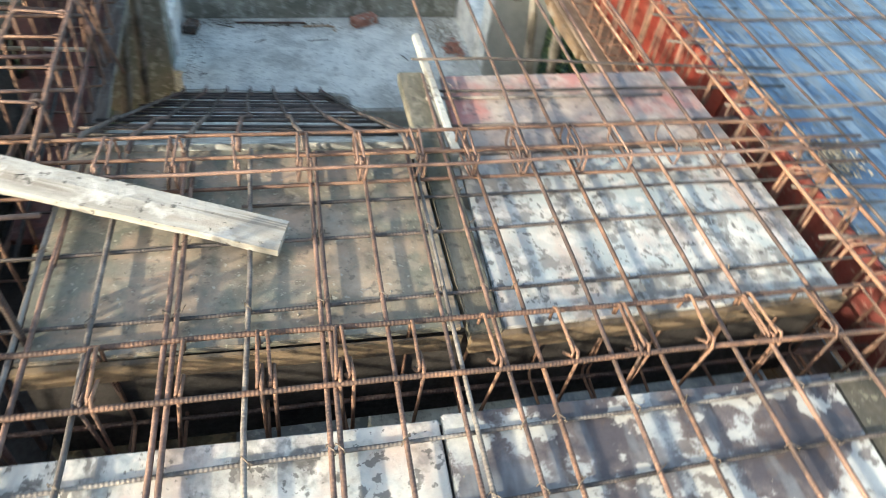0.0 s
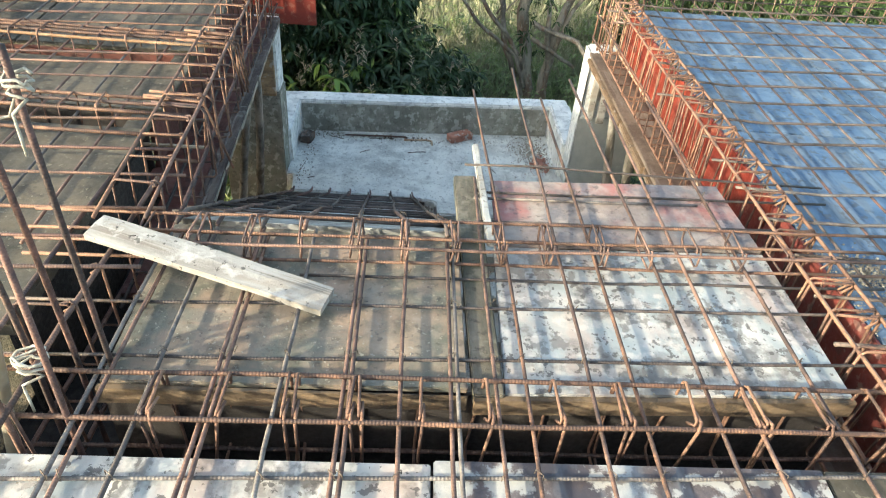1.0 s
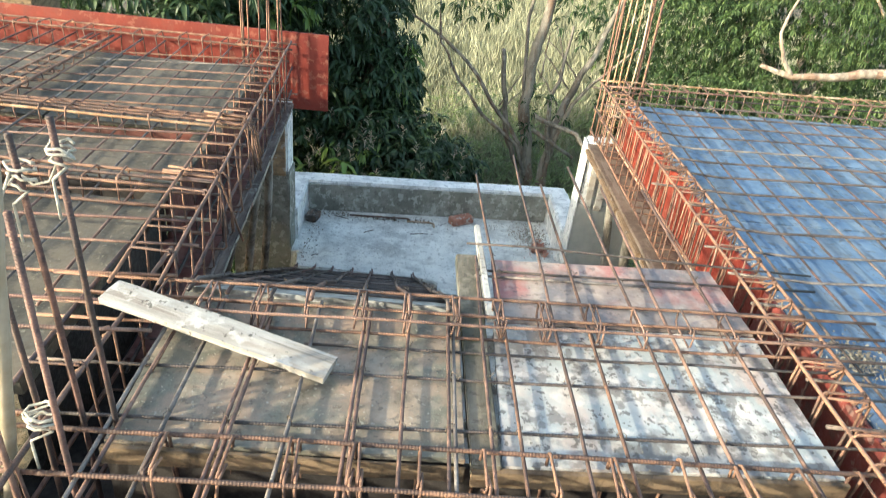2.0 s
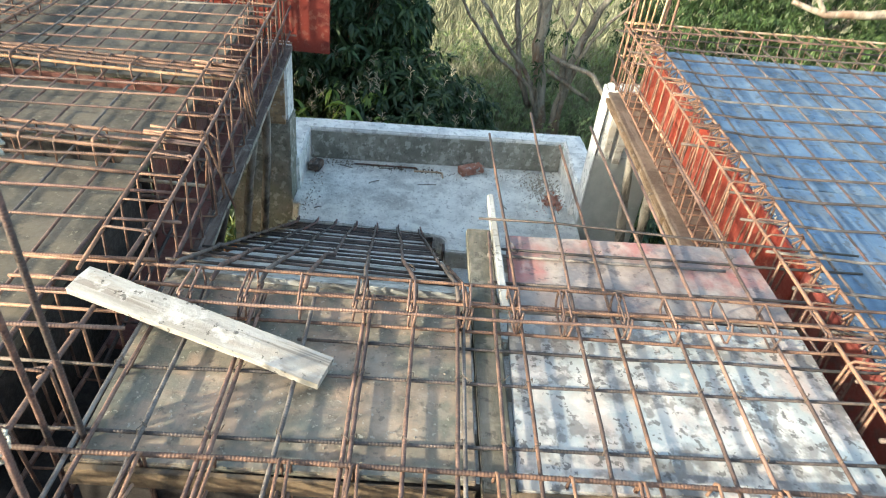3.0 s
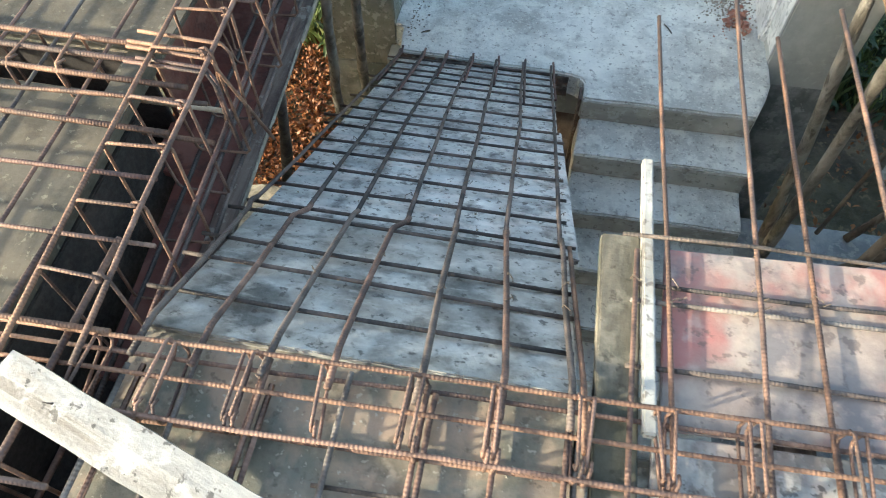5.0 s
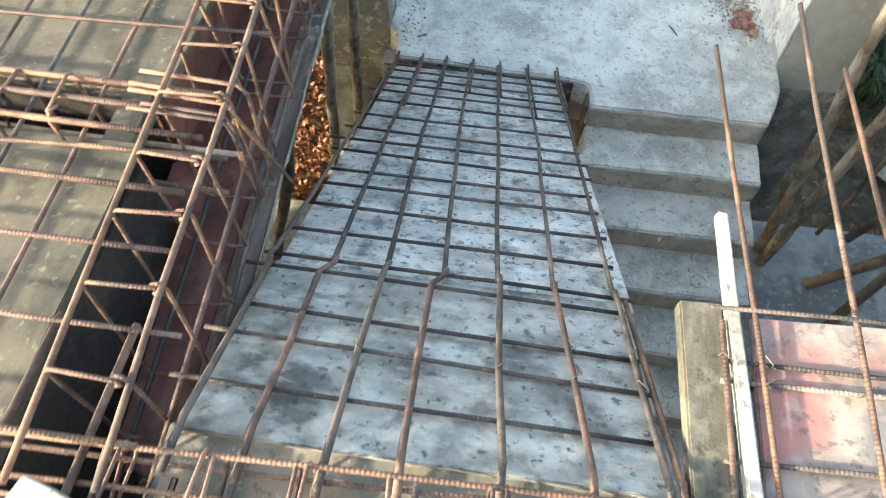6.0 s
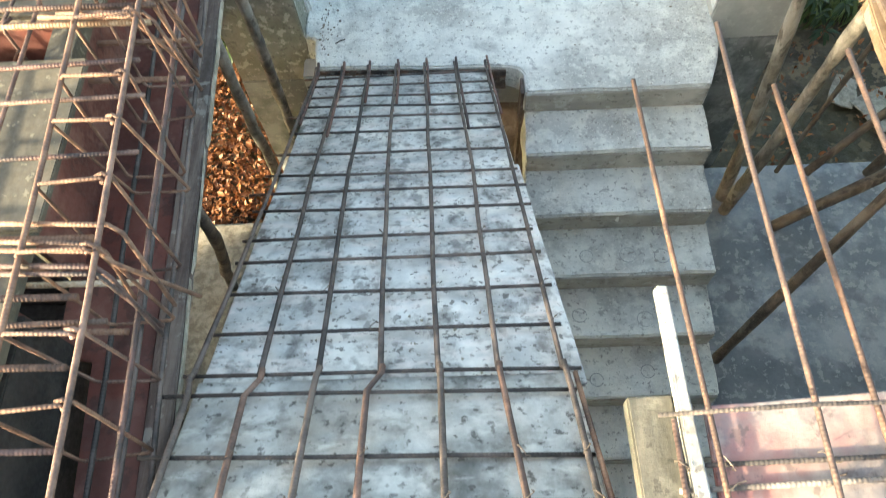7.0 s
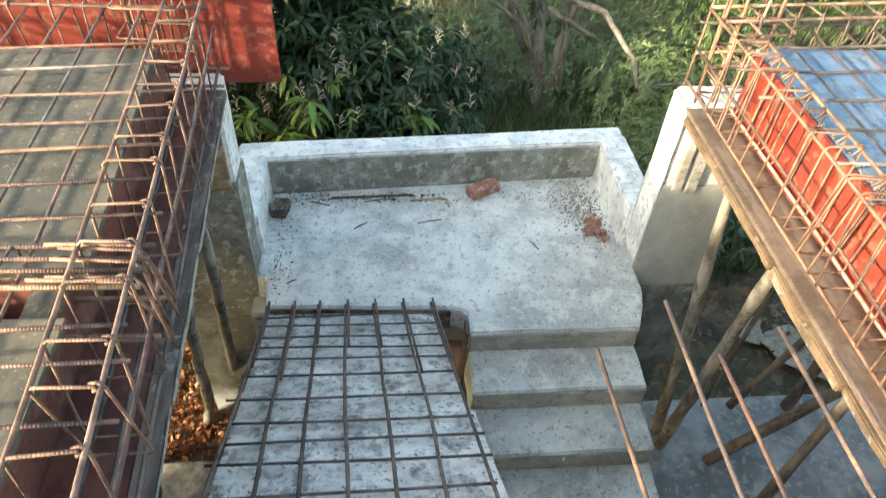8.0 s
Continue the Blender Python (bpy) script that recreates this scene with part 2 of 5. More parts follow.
WEATHERED = speckled("weathered_plank", ((0.3, (0.085, 0.056, 0.046)), (0.5, (0.130, 0.090, 0.074)), (0.7, (0.185, 0.140, 0.115))), 5, ((9, 0.60, 0.74, (0.055, 0.042, 0.036), 0.6, (1, 0.4, 1)), (22, 0.68, 0.78, (0.32, 0.29, 0.25), 0.6, ONE)), stretch=(5, 0.6, 5), bump=0.35)
# Beige-grey of the risers, darker and smoother than the treads.
RISER = speckled("beige_grey_riser", ((0.25, (0.30, 0.285, 0.25)), (0.5, (0.38, 0.36, 0.315)), (0.75, (0.46, 0.44, 0.39))), 5, ((3, 0.52, 0.70, (0.25, 0.235, 0.205), 0.6, (0.6, 1, 2)), (14, 0.62, 0.76, (0.52, 0.51, 0.47), 0.5, ONE), (30, 0.70, 0.80, (0.14, 0.125, 0.11), 0.6, ONE)), bump=0.3, bump_scale=40, dist=0.005)
JOINT = speckled("dirty_joint", ((0.3, (0.055, 0.042, 0.036)), (0.5, (0.11, 0.082, 0.066)), (0.7, (0.19, 0.135, 0.10))), 9, ((14, 0.60, 0.74, (0.24, 0.12, 0.075), 0.7, ONE), (22, 0.66, 0.78, (0.34, 0.31, 0.27), 0.6, ONE)), bump=0.8, bump_scale=30, dist=0.01)
MOSSY_PLANK = speckled("mossy_plank", ((0.25, (0.075, 0.072, 0.055)), (0.5, (0.125, 0.112, 0.085)), (0.75, (0.19, 0.162, 0.122))), 4, ((6, 0.52, 0.74, (0.060, 0.066, 0.050), 0.7, (1, 0.6, 1)), (11, 0.60, 0.78, (0.25, 0.225, 0.180), 0.6, ONE), (30, 0.68, 0.80, (0.040, 0.036, 0.030), 0.6, ONE)), stretch=(4, 0.8, 4), bump=0.35)
DARK_PLANK = speckled("dark_plank", ((0.3, (0.10, 0.075, 0.06)), (0.5, (0.17, 0.125, 0.10)), (0.7, (0.25, 0.19, 0.15))), 6, ((10, 0.60, 0.7, (0.33, 0.28, 0.23), 0.5, (1, 0.3, 1)),), stretch=(6, 0.7, 6), bump=0.3)
WHITE_PLANK = speckled("cement_covered_plank", ((0.25, (0.270, 0.250, 0.226)), (0.5, (0.365, 0.345, 0.318)), (0.75, (0.440, 0.420, 0.392))), 4,
                       ((5, 0.52, 0.74, (0.298, 0.256, 0.213), 0.7, (0.5, 2.5, 1)), (2.2, 0.58, 0.66, (0.157, 0.128, 0.103), 0.6, (0.3, 14, 1)), (12, 0.62, 0.80, (0.563, 0.542, 0.514), 0.7, ONE), (40, 0.76, 0.84, (0.078, 0.069, 0.063), 0.85, ONE)), stretch=(0.8, 5, 5), bump=0.5, bump_scale=30)
EDGE_WOOD = speckled("sawn_edge_wood", ((0.3, (0.306, 0.198, 0.108)), (0.7, (0.504, 0.360, 0.216))), 6, ((8, 0.60, 0.7, (0.216, 0.162, 0.117), 0.6, ONE), (14, 0.66, 0.72, (0.558, 0.522, 0.468), 0.6, ONE)), stretch=(1, 1, 6), bump=0.3)
BEAM_BOARD = speckled("brown_beam_board", ((0.3, (0.090, 0.063, 0.047)), (0.7, (0.165, 0.122, 0.094))), 5, ((6, 0.58, 0.7, (0.220, 0.182, 0.155), 0.5, (3, 0.4, 1)),), bump=0.25)
POLE = speckled("barked_pole", ((0.25, (0.15, 0.128, 0.102)), (0.5, (0.28, 0.245, 0.200)), (0.75, (0.42, 0.375, 0.315))), 9, ((14, 0.58, 0.74, (0.09, 0.075, 0.06), 0.8, (1, 1, 0.3)), (5, 0.62, 0.78, (0.44, 0.40, 0.34), 0.6, ONE)), bump=0.9, bump_scale=26, dist=0.014, stretch=(1, 1, 0.3))
DARK_POLE = speckled("dark_pole", ((0.3, (0.07, 0.055, 0.045)), (0.7, (0.17, 0.135, 0.105))), 9, ((14, 0.6, 0.7, (0.22, 0.18, 0.14), 0.6, (1, 1, 0.3)),), bump=0.6, bump_scale=30, dist=0.01, stretch=(1, 1, 0.3))
BAMBOO = speckled("pale_bamboo", ((0.3, (0.302, 0.250, 0.173)), (0.7, (0.406, 0.354, 0.275))), 5, ((9, 0.6, 0.7, (0.197, 0.164, 0.123), 0.5, (1, 1, 0.3)),), rough=(0.35, 0.6), bump=0.15)
BRICK = speckled("red_brick", ((0.3, (0.266, 0.112, 0.078)), (0.7, (0.399, 0.188, 0.130))), 16, ((20, 0.62, 0.7, (0.475, 0.525, 0.494), 0.6, ONE),), bump=0.5)
ROPE = speckled("pale_rope", ((0.3, (0.38, 0.35, 0.29)), (0.7, (0.56, 0.53, 0.46))), 60, bump=0.5, bump_scale=150)
PVC = speckled("white_batten", ((0.3, (0.360, 0.352, 0.330)), (0.7, (0.480, 0.470, 0.445))), 9, ((7, 0.52, 0.74, (0.285, 0.265, 0.235), 0.6, (1, 0.5, 1)), (18, 0.60, 0.72, (0.200, 0.175, 0.148), 0.7, ONE), (45, 0.66, 0.78, (0.12, 0.10, 0.085), 0.7, ONE)), bump=0.5, bump_scale=40)
RUBBLE = speckled("mortar_rubble", ((0.3, (0.21, 0.185, 0.145)), (0.7, (0.36, 0.325, 0.265))), 20, bump=0.5)
SOIL = speckled("soil", ((0.3, (0.055, 0.042, 0.030)), (0.5, (0.10, 0.077, 0.052)), (0.7, (0.16, 0.125, 0.083))), 2.5,
                ((0.5, 0.46, 0.64, (0.065, 0.075, 0.032), 0.40, ONE), (9, 0.6, 0.7, (0.27, 0.20, 0.12), 0.6, ONE)), bump=0.8, bump_scale=12, dist=0.03)
FLOOR = speckled("ground_floor_screed", ((0.3, (0.20, 0.22, 0.24)), (0.5, (0.30, 0.32, 0.34)), (0.7, (0.40, 0.41, 0.42))), 3, ((2, 0.52, 0.66, (0.14, 0.15, 0.165), 0.7, ONE), (18, 0.64, 0.7, (0.48, 0.48, 0.47), 0.5, ONE)), bump=0.3)


def leaf_material(name, low, mid, high):
    m, n, l, b = material(name)
    g = n.new("ShaderNodeNewGeometry")
    c = ramp_node(n, ((0.0, low), (0.55, mid), (1.0, high)))
    l.new(g.outputs["Random Per Island"], c.inputs[0])
    v = coords(n, l)
    t = noise_node(n, l, v, 1.3, 3)
    mr = n.new("ShaderNodeMapRange")
    mr.inputs[1].default_value, mr.inputs[2].default_value = 0.35, 0.65
    l.new(t.outputs[0], mr.inputs[0])
    out = mix_node(n, l, mr.outputs[0], c.outputs[0], tuple(0.7 * a for a in mid))
    l.new(out, b.inputs["Base Color"])
    b.inputs["Roughness"].default_value = 0.5
    tr = n.new("ShaderNodeBsdfTranslucent")
    l.new(out, tr.inputs["Color"])
    mx = n.new("ShaderNodeMixShader")
    mx.inputs[0].default_value = 0.22
    l.new(b.outputs[0], mx.inputs[1])
    l.new(tr.outputs[0], mx.inputs[2])
    l.new(mx.outputs[0], n["Material Output"].inputs["Surface"])
    return m


MANGO = leaf_material("mango_leaves", (0.020, 0.045, 0.017), (0.042, 0.084, 0.032), (0.085, 0.132, 0.046))
MANGO_YOUNG = leaf_material("young_mango_leaves", (0.11, 0.20, 0.04), (0.17, 0.28, 0.06), (0.26, 0.34, 0.09))
WEEDS = leaf_material("weeds", (0.17, 0.23, 0.085), (0.27, 0.35, 0.14), (0.42, 0.46, 0.22))
DRYGRASS = leaf_material("dry_grass", (0.27, 0.28, 0.17), (0.38, 0.38, 0.25), (0.50, 0.48, 0.35))
LEAFY = leaf_material("leafy_tree_leaves", (0.024, 0.055, 0.02), (0.052, 0.098, 0.032), (0.12, 0.17, 0.055))
FEATHERY = leaf_material("feathery_tree_leaves", (0.045, 0.085, 0.026), (0.085, 0.145, 0.045), (0.17, 0.22, 0.08))
LITTER = leaf_material("dry_leaf_litter", (0.13, 0.045, 0.018), (0.33, 0.125, 0.048), (0.56, 0.28, 0.125))
BARK = speckled("grey_bark", ((0.3, (0.208, 0.163, 0.124)), (0.7, (0.442, 0.377, 0.299))), 8, ((5, 0.58, 0.7, (0.260, 0.117, 0.065), 0.5, (1, 1, 0.3)),), bump=0.7, bump_scale=20, dist=0.015, stretch=(1, 1, 0.25))
STEM_BARK = speckled("brown_grey_bark", ((0.3, (0.140, 0.118, 0.094)), (0.7, (0.310, 0.272, 0.222))), 8, ((5, 0.58, 0.7, (0.216, 0.108, 0.061), 0.5, (1, 1, 0.3)), (12, 0.62, 0.74, (0.34, 0.31, 0.26), 0.6, ONE)), bump=0.7, bump_scale=20, dist=0.015, stretch=(1, 1, 0.25))


# ---------- building helpers ----------
def mesh_object(name, verts, faces, mat, parent=None, label="", uvs=None, smooth=False):
    me = bpy.data.meshes.new(name)
    me.from_pydata([tuple(v) for v in verts], [], faces)
    if uvs is not None:
        layer = me.uv_layers.new(name="UVMap")
        flat = [c for loop in me.loops for c in uvs[loop.vertex_index]]
        layer.data.foreach_set("uv", flat)
    if smooth:
        me.polygons.foreach_set("use_smooth", [True] * len(me.polygons))
    me.materials.append(mat)
    ob = new(name, me)
    ob.parent = parent
    return tagged(ob, label)


def part(name, bm, mat, parent=None, label=""):
    me = bpy.data.meshes.new(name)
    bm.to_mesh(me)
    bm.free()
    me.materials.append(mat)
    ob = new(name, me)
    ob.parent = parent
    return tagged(ob, label)


def thing(name, label, category, group="", kind=""):
    return tagged(new(name), label, category, group, kind)


def slab(name, poly, z0, z1, mat, parent=None, label="", bevel=0.006, rough_edge=0.0, seed=1):
    """A bevelled prism over a plan polygon; z0, z1 may be numbers or functions of (x, y)."""
    bm = bmesh.new()
    rnd = random.Random(seed)
    f0 = z0 if callable(z0) else (lambda x, y: z0)
    f1 = z1 if callable(z1) else (lambda x, y: z1)
    low = [bm.verts.new((x, y, f0(x, y))) for x, y in poly]
    top = [bm.verts.new((x, y, f1(x, y))) for x, y in poly]
    k = len(poly)
    bm.faces.new(top)
    bm.faces.new(low[::-1])
    for i in range(k):
        bm.faces.new((low[i], low[(i + 1) % k], top[(i + 1) % k], top[i]))
    bmesh.ops.recalc_face_normals(bm, faces=bm.faces)
    if rough_edge:
        bmesh.ops.subdivide_edges(bm, edges=[e for e in bm.edges if e.calc_length() > 0.12], cuts=7, use_grid_fill=True)
        for v in bm.verts:
            p = v.co * 6 + Vector((seed, 0, 0))
            v.co += Vector(noise.noise_vector(p)) * rough_edge
    if bevel:
        sharp = [e for e in bm.edges if len(e.link_faces) == 2 and e.calc_face_angle(0) > 0.6]
        bmesh.ops.bevel(bm, geom=sharp, offset=bevel, segments=2, affect="EDGES")
    return part(name, bm, mat, parent, label)


def box(name, x0, x1, y0, y1, z0, z1, mat, parent=None, label="", bevel=0.004, rough_edge=0.0, seed=1):
    return slab(name, ((x0, y0), (x1, y0), (x1, y1), (x0, y1)), z0, z1, mat, parent, label, bevel, rough_edge, seed)


def tube_data(points, radii, sides=6, start=0):
    """Verts, faces and uvs of a closed tube along a polyline."""
    pts = [Vector(p) for p in points]
    if isinstance(radii, (int, float)):
        radii = [radii] * len(pts)
    verts, faces, uvs = [], [], []
    run = 0.0
    tan = (pts[1] - pts[0]).normalized()
    side = tan.orthogonal().normalized()
    for i, p in enumerate(pts):
        a = pts[max(i - 1, 0)]
        b = pts[min(i + 1, len(pts) - 1)]
        tan = (b - a).normalized()
        side = (side - tan * side.dot(tan)).normalized()
        up = tan.cross(side)
        if i:
            run += (p - pts[i - 1]).length
        for s in range(sides):
            ang = 2 * math.pi * s / sides
            verts.append(p + (side * math.cos(ang) + up * math.sin(ang)) * radii[i])
            uvs.append((s / sides * 0.02, run))
    for i in range(len(pts) - 1):
        for s in range(sides):
            a, b = i * sides + s, i * sides + (s + 1) % sides
            faces.append(tuple(start + q for q in (a, b, b + sides, a + sides)))
    faces.append(tuple(start + s for s in range(sides))[::-1])
    faces.append(tuple(start + (len(pts) - 1) * sides + s for s in range(sides)))
    return verts, faces, uvs


def tube(name, points, radii, mat, parent=None, label="", sides=6):
    v, f, u = tube_data(points, radii, sides)
    return mesh_object(name, v, f, mat, parent, label, u, smooth=True)


RND = random.Random(7)


def bar(points, r, mat, parent, name="bar", wob=0.004, step=0.35):
    """A reinforcing bar along a polyline, a little crooked."""
    pts = [Vector(p) for p in points]
    out = [pts[0]]
    for a, b in zip(pts, pts[1:]):
        k = max(1, round((b - a).length / step))
        for i in range(1, k + 1):
            p = a.lerp(b, i / k)
            if not (i == k and b == pts[-1]):
                p = p + Vector((RND.uniform(-wob, wob), RND.uniform(-wob, wob), RND.uniform(-wob, wob) * 0.4))
            out.append(p)
    return tube(name, out, r, mat, parent)


def stirrup_mesh(name, w, h, r, mat, hook=0.06):
    """A closed rectangular stirrup in the local xz plane with two bent tails, top at z = 0."""
    c = 0.012
    path = [(-w / 2 + c + hook * 0.6, 0.006, -hook * 0.75), (-w / 2 + c, 0.004, -c), (-w / 2 + c * 1.5, 0.003, 0.0), (w / 2 - c, 0, 0), (w / 2, 0, -c), (w / 2, 0, -h + c), (w / 2 - c, 0, -h),
            (-w / 2 + c, 0, -h), (-w / 2, 0, -h + c), (-w / 2, -0.003, -c), (-w / 2 + c, -0.005, 0.004), (-w / 2 + c + hook, -0.006, -hook * 0.25)]
    v, f, u = tube_data(path, r, 6)
    ob = mesh_object(name, v, f, mat, None, "", u, smooth=True)
    return ob


def spread(proto, parent, poses):
    """The prototype at the first pose and copies that share its mesh at the others."""
    for i, m in enumerate(poses):
        ob = proto if i == 0 else proto.copy()
        if i:
            scene.collection.objects.link(ob)
        ob.parent = parent
        ob.matrix_basis = m


def lumps(name, mat, places, parent=None, label="", seed=3):
    """Rough stones or crumbs joined into one mesh: (x, y, z, size)."""
    rnd = random.Random(seed)
    verts, faces = [], []
    base = [(1, 0, 0), (-1, 0, 0), (0, 1, 0), (0, -1, 0), (0, 0, 1), (0, 0, -1)]
    tri = [(4, 0, 2), (4, 2, 1), (4, 1, 3), (4, 3, 0), (5, 2, 0), (5, 1, 2), (5, 3, 1), (5, 0, 3)]
    for x, y, z, s in places:
        k = len(verts)
        rot = Euler((rnd.uniform(0, 6), rnd.uniform(0, 6), rnd.uniform(0, 6))).to_matrix()
        for b in base:
            p = rot @ Vector(b) * s * rnd.uniform(0.6, 1.2)
            verts.append((x + p.x, y + p.y, z + p.z * 0.7))
        faces += [tuple(k + i for i in t) for t in tri]
    return mesh_object(name, verts, faces, mat, parent, label)


# ---------- ground and ground floor ----------
def ground():
    xs = [-600, -120, -40, -16] + [-10 + i * 0.7 for i in range(33)] + [20, 45, 130, 600]
    ys = [-600, -120, -30, -8, -2, 1, 3, 4.5] + [5 + i * 0.6 for i in range(45)] + [36, 48, 75, 150, 600]
    verts, faces = [], []
    for y in ys:
        for x in xs:
            h = -0.14
            if y > 5.5 and abs(x) < 60 and y < 80:
                h += 0.10 * noise.noise(Vector((x * 0.35, y * 0.35, 0))) + 0.035 * noise.noise(Vector((x * 1.6, y * 1.6, 4)))
                h += 0.035 * max(0, y - 9) * (1 if y < 40 else 40 / y)
            verts.append((x, y, h))
    w = len(xs)
    for j in range(len(ys) - 1):
        for i in range(w - 1):
            faces.append((j * w + i, j * w + i + 1, (j + 1) * w + i + 1, (j + 1) * w + i))
    tagged(mesh_object("ground", verts, faces, SOIL, smooth=True), "brown soil ground with dry leaves and green growth", "ground", kind="structure")


ground()
tagged(box("floor", -1.0, 4.6, -1.2, 4.86, -0.30, 0.0, FLOOR, bevel=0.02), "grey cement screed floor under the slab", "floor", kind="structure")
tagged(box("pavement", -2.6, -1.35, 3.1, 4.45, -0.22, 0.12, RUBBLE, bevel=0.03, rough_edge=0.03), "rough earth-covered concrete plinth beside the stairs", "plinth", kind="structure")

# Unseen walls, added to keep low sun and sky glow off the stairs.
tagged(box("wall_south", -6.1, 4.6, -2.3, -2.1, -0.3, 2.96, PLASTER, bevel=0.01), "unseen grey plastered wall added to stop low light under the slab", "wall", kind="structure")
tagged(box("wall_west", -6.3, -6.1, -2.3, 2.2, -0.3, 2.96, PLASTER, bevel=0.01), "unseen grey plastered wall added to stop low light under the slab", "wall", kind="structure")
tagged(box("wall_east", 4.62, 4.82, -2.3, 5.2, -0.3, 2.90, PLASTER, bevel=0.01), "unseen grey plastered wall added to stop light under the blue deck", "wall", kind="structure")

# Added beam out of view: blocks sun on the column, spares the litter.
tagged(box("beam_west", -6.3, -6.1, 2.202, 5.3, 1.95, 2.96, PLASTER, bevel=0.01), "unseen grey plastered beam added to keep low sun off the column", "beam", kind="structure")

# ---------- landing, parapet, columns ----------
landing = thing("landing", "pale raw concrete stair landing with low parapet", "landing", kind="structure")
LZ = 1.44
slab("landing_slab", ((-1.285, 4.67), (-0.22, 4.62), (-0.155, 4.60), (-0.135, 4.56), (-0.134, 4.43), (0.85, 4.43), (0.945, 4.72), (0.95, 5.86), (-1.36, 5.70), (-1.36, 4.89), (-1.30, 4.88)), LZ - 0.17, LZ, CONCRETE, landing, bevel=0.010, rough_edge=0.010)
slab("edge_face", ((-1.28, 4.658), (-0.225, 4.606), (-0.225, 4.618), (-1.28, 4.670)), LZ - 0.172, LZ - 0.022, JOINT, landing, "dark broken edge above the sloping sheets", bevel=0.003, rough_edge=0.006)
slab("joint_fill", ((-1.27, 4.60), (-0.335, 4.58), (-0.335, 4.64), (-1.27, 4.67)), LZ - 0.16, LZ - 0.045, JOINT, landing, "dark rough joint under the landing edge", bevel=0.006, rough_edge=0.012)
box("notch_board", -0.152, -0.137, 4.45, 4.56, 0.70, LZ - 0.03, WEATHERED, landing, "dark plank beside the notch", 0.003)
slab("parapet", ((-1.52, 5.655), (1.09, 5.845), (1.08, 6.02), (-1.54, 5.84)), LZ - 0.17, 1.735, LIME, landing, "whitish cement-topped back parapet", bevel=0.012, rough_edge=0.007)
slab("parapet", ((0.90, 5.10), (1.10, 5.10), (1.09, 5.90), (0.905, 5.89)), LZ - 0.165, 1.745, LIME, landing, "whitish side parapet", bevel=0.014, rough_edge=0.007, seed=4)
slab("parapet", ((-1.53, 5.10), (-1.335, 5.10), (-1.345, 5.71), (-1.535, 5.71)), LZ - 0.165, 1.740, LIME, landing, "whitish side parapet", bevel=0.014, rough_edge=0.007, seed=8)
slab("wall_lining", ((-1.335, 5.655), (0.90, 5.815), (0.90, 5.830), (-1.335, 5.672)), LZ + 0.002, 1.705, LINING, landing, "stained grey inner face of the parapet, darker than its top", bevel=0.003, rough_edge=0.004)
slab("edge_beam", ((-1.40, 4.76), (0.88, 4.66), (0.88, 4.88), (-1.40, 4.98)), 1.02, LZ - 0.172, PLASTER, landing, bevel=0.008)
slab("support_wall", ((-1.40, 5.66), (0.95, 5.80), (0.95, 5.95), (-1.40, 5.82)), -0.25, LZ - 0.172, BEAM_BOARD, landing, "brown unplastered wall below the landing", bevel=0.008)


slab("support_wall", ((-1.40, 4.80), (0.86, 4.72), (0.86, 4.84), (-1.40, 4.92)), -0.2, 1.018, BEAM_BOARD, landing, "brown stained wall under the landing's edge", bevel=0.008)


def column(x0, x1, y0, y1, zd, zp, top, coat, label):
    c = thing("column", label, "column", "stair columns", "structure")
    box("shaft", x0 + 0.012, x1 - 0.012, y0 + 0.012, y1 - 0.012, -0.2, top, LIME, c, "whitish raw concrete shaft", 0.012, 0.004, 5)
    box("plaster", x0, x1, y0, y1, zd, zp, coat, c, "smooth grey plaster on the shaft", 0.008, 0.002, 9)
    box("damp_base", x0 - 0.003, x1 + 0.003, y0 - 0.003, y1 + 0.003, -0.2, zd + 0.004, DAMP, c, "dark damp-stained base of the shaft", 0.006, 0.004, 11)
    return c


column(0.935, 1.395, 4.90, 5.14, 1.28, 2.10, 2.60, PLASTER, "grey plastered concrete column with whitish raw top")
# Darker coat than the other column's, holding the shade it stands in.
column(-1.83, -1.36, 4.90, 5.14, 1.09, 2.14, 2.66, LINING, "grey plastered concrete column beside the stair landing, shade put into its stained coat")
# Pale facing over the grey plaster paints the sunlight on this side.
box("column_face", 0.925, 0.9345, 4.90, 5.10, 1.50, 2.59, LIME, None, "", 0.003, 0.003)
tagged(bpy.data.objects["column_face"], "side face of the column, whitened where the sun falls", "plaster", kind="structure")

for x0, x1, y, z0, z1, m in ((-1.515, -1.385, 4.872, 2.12, 2.684, EDGE_WOOD), (0.985, 1.035, 4.868, 2.08, 2.52, WHITE_PLANK), (1.065, 1.125, 4.872, 2.06, 2.54, WHITE_PLANK)):
    tagged(box("plank_offcut", x0, x1, y, y + 0.024, z0, z1, m, None, "", 0.004, 0.003), "short rough plank fixed to the column's front", "plank", "column planks")

# ---------- stairs ----------
stairs = thing("staircase", "raw grey concrete stair flight with worn nosings", "stairs", kind="structure")
GO, RISE = 0.29, 0.157
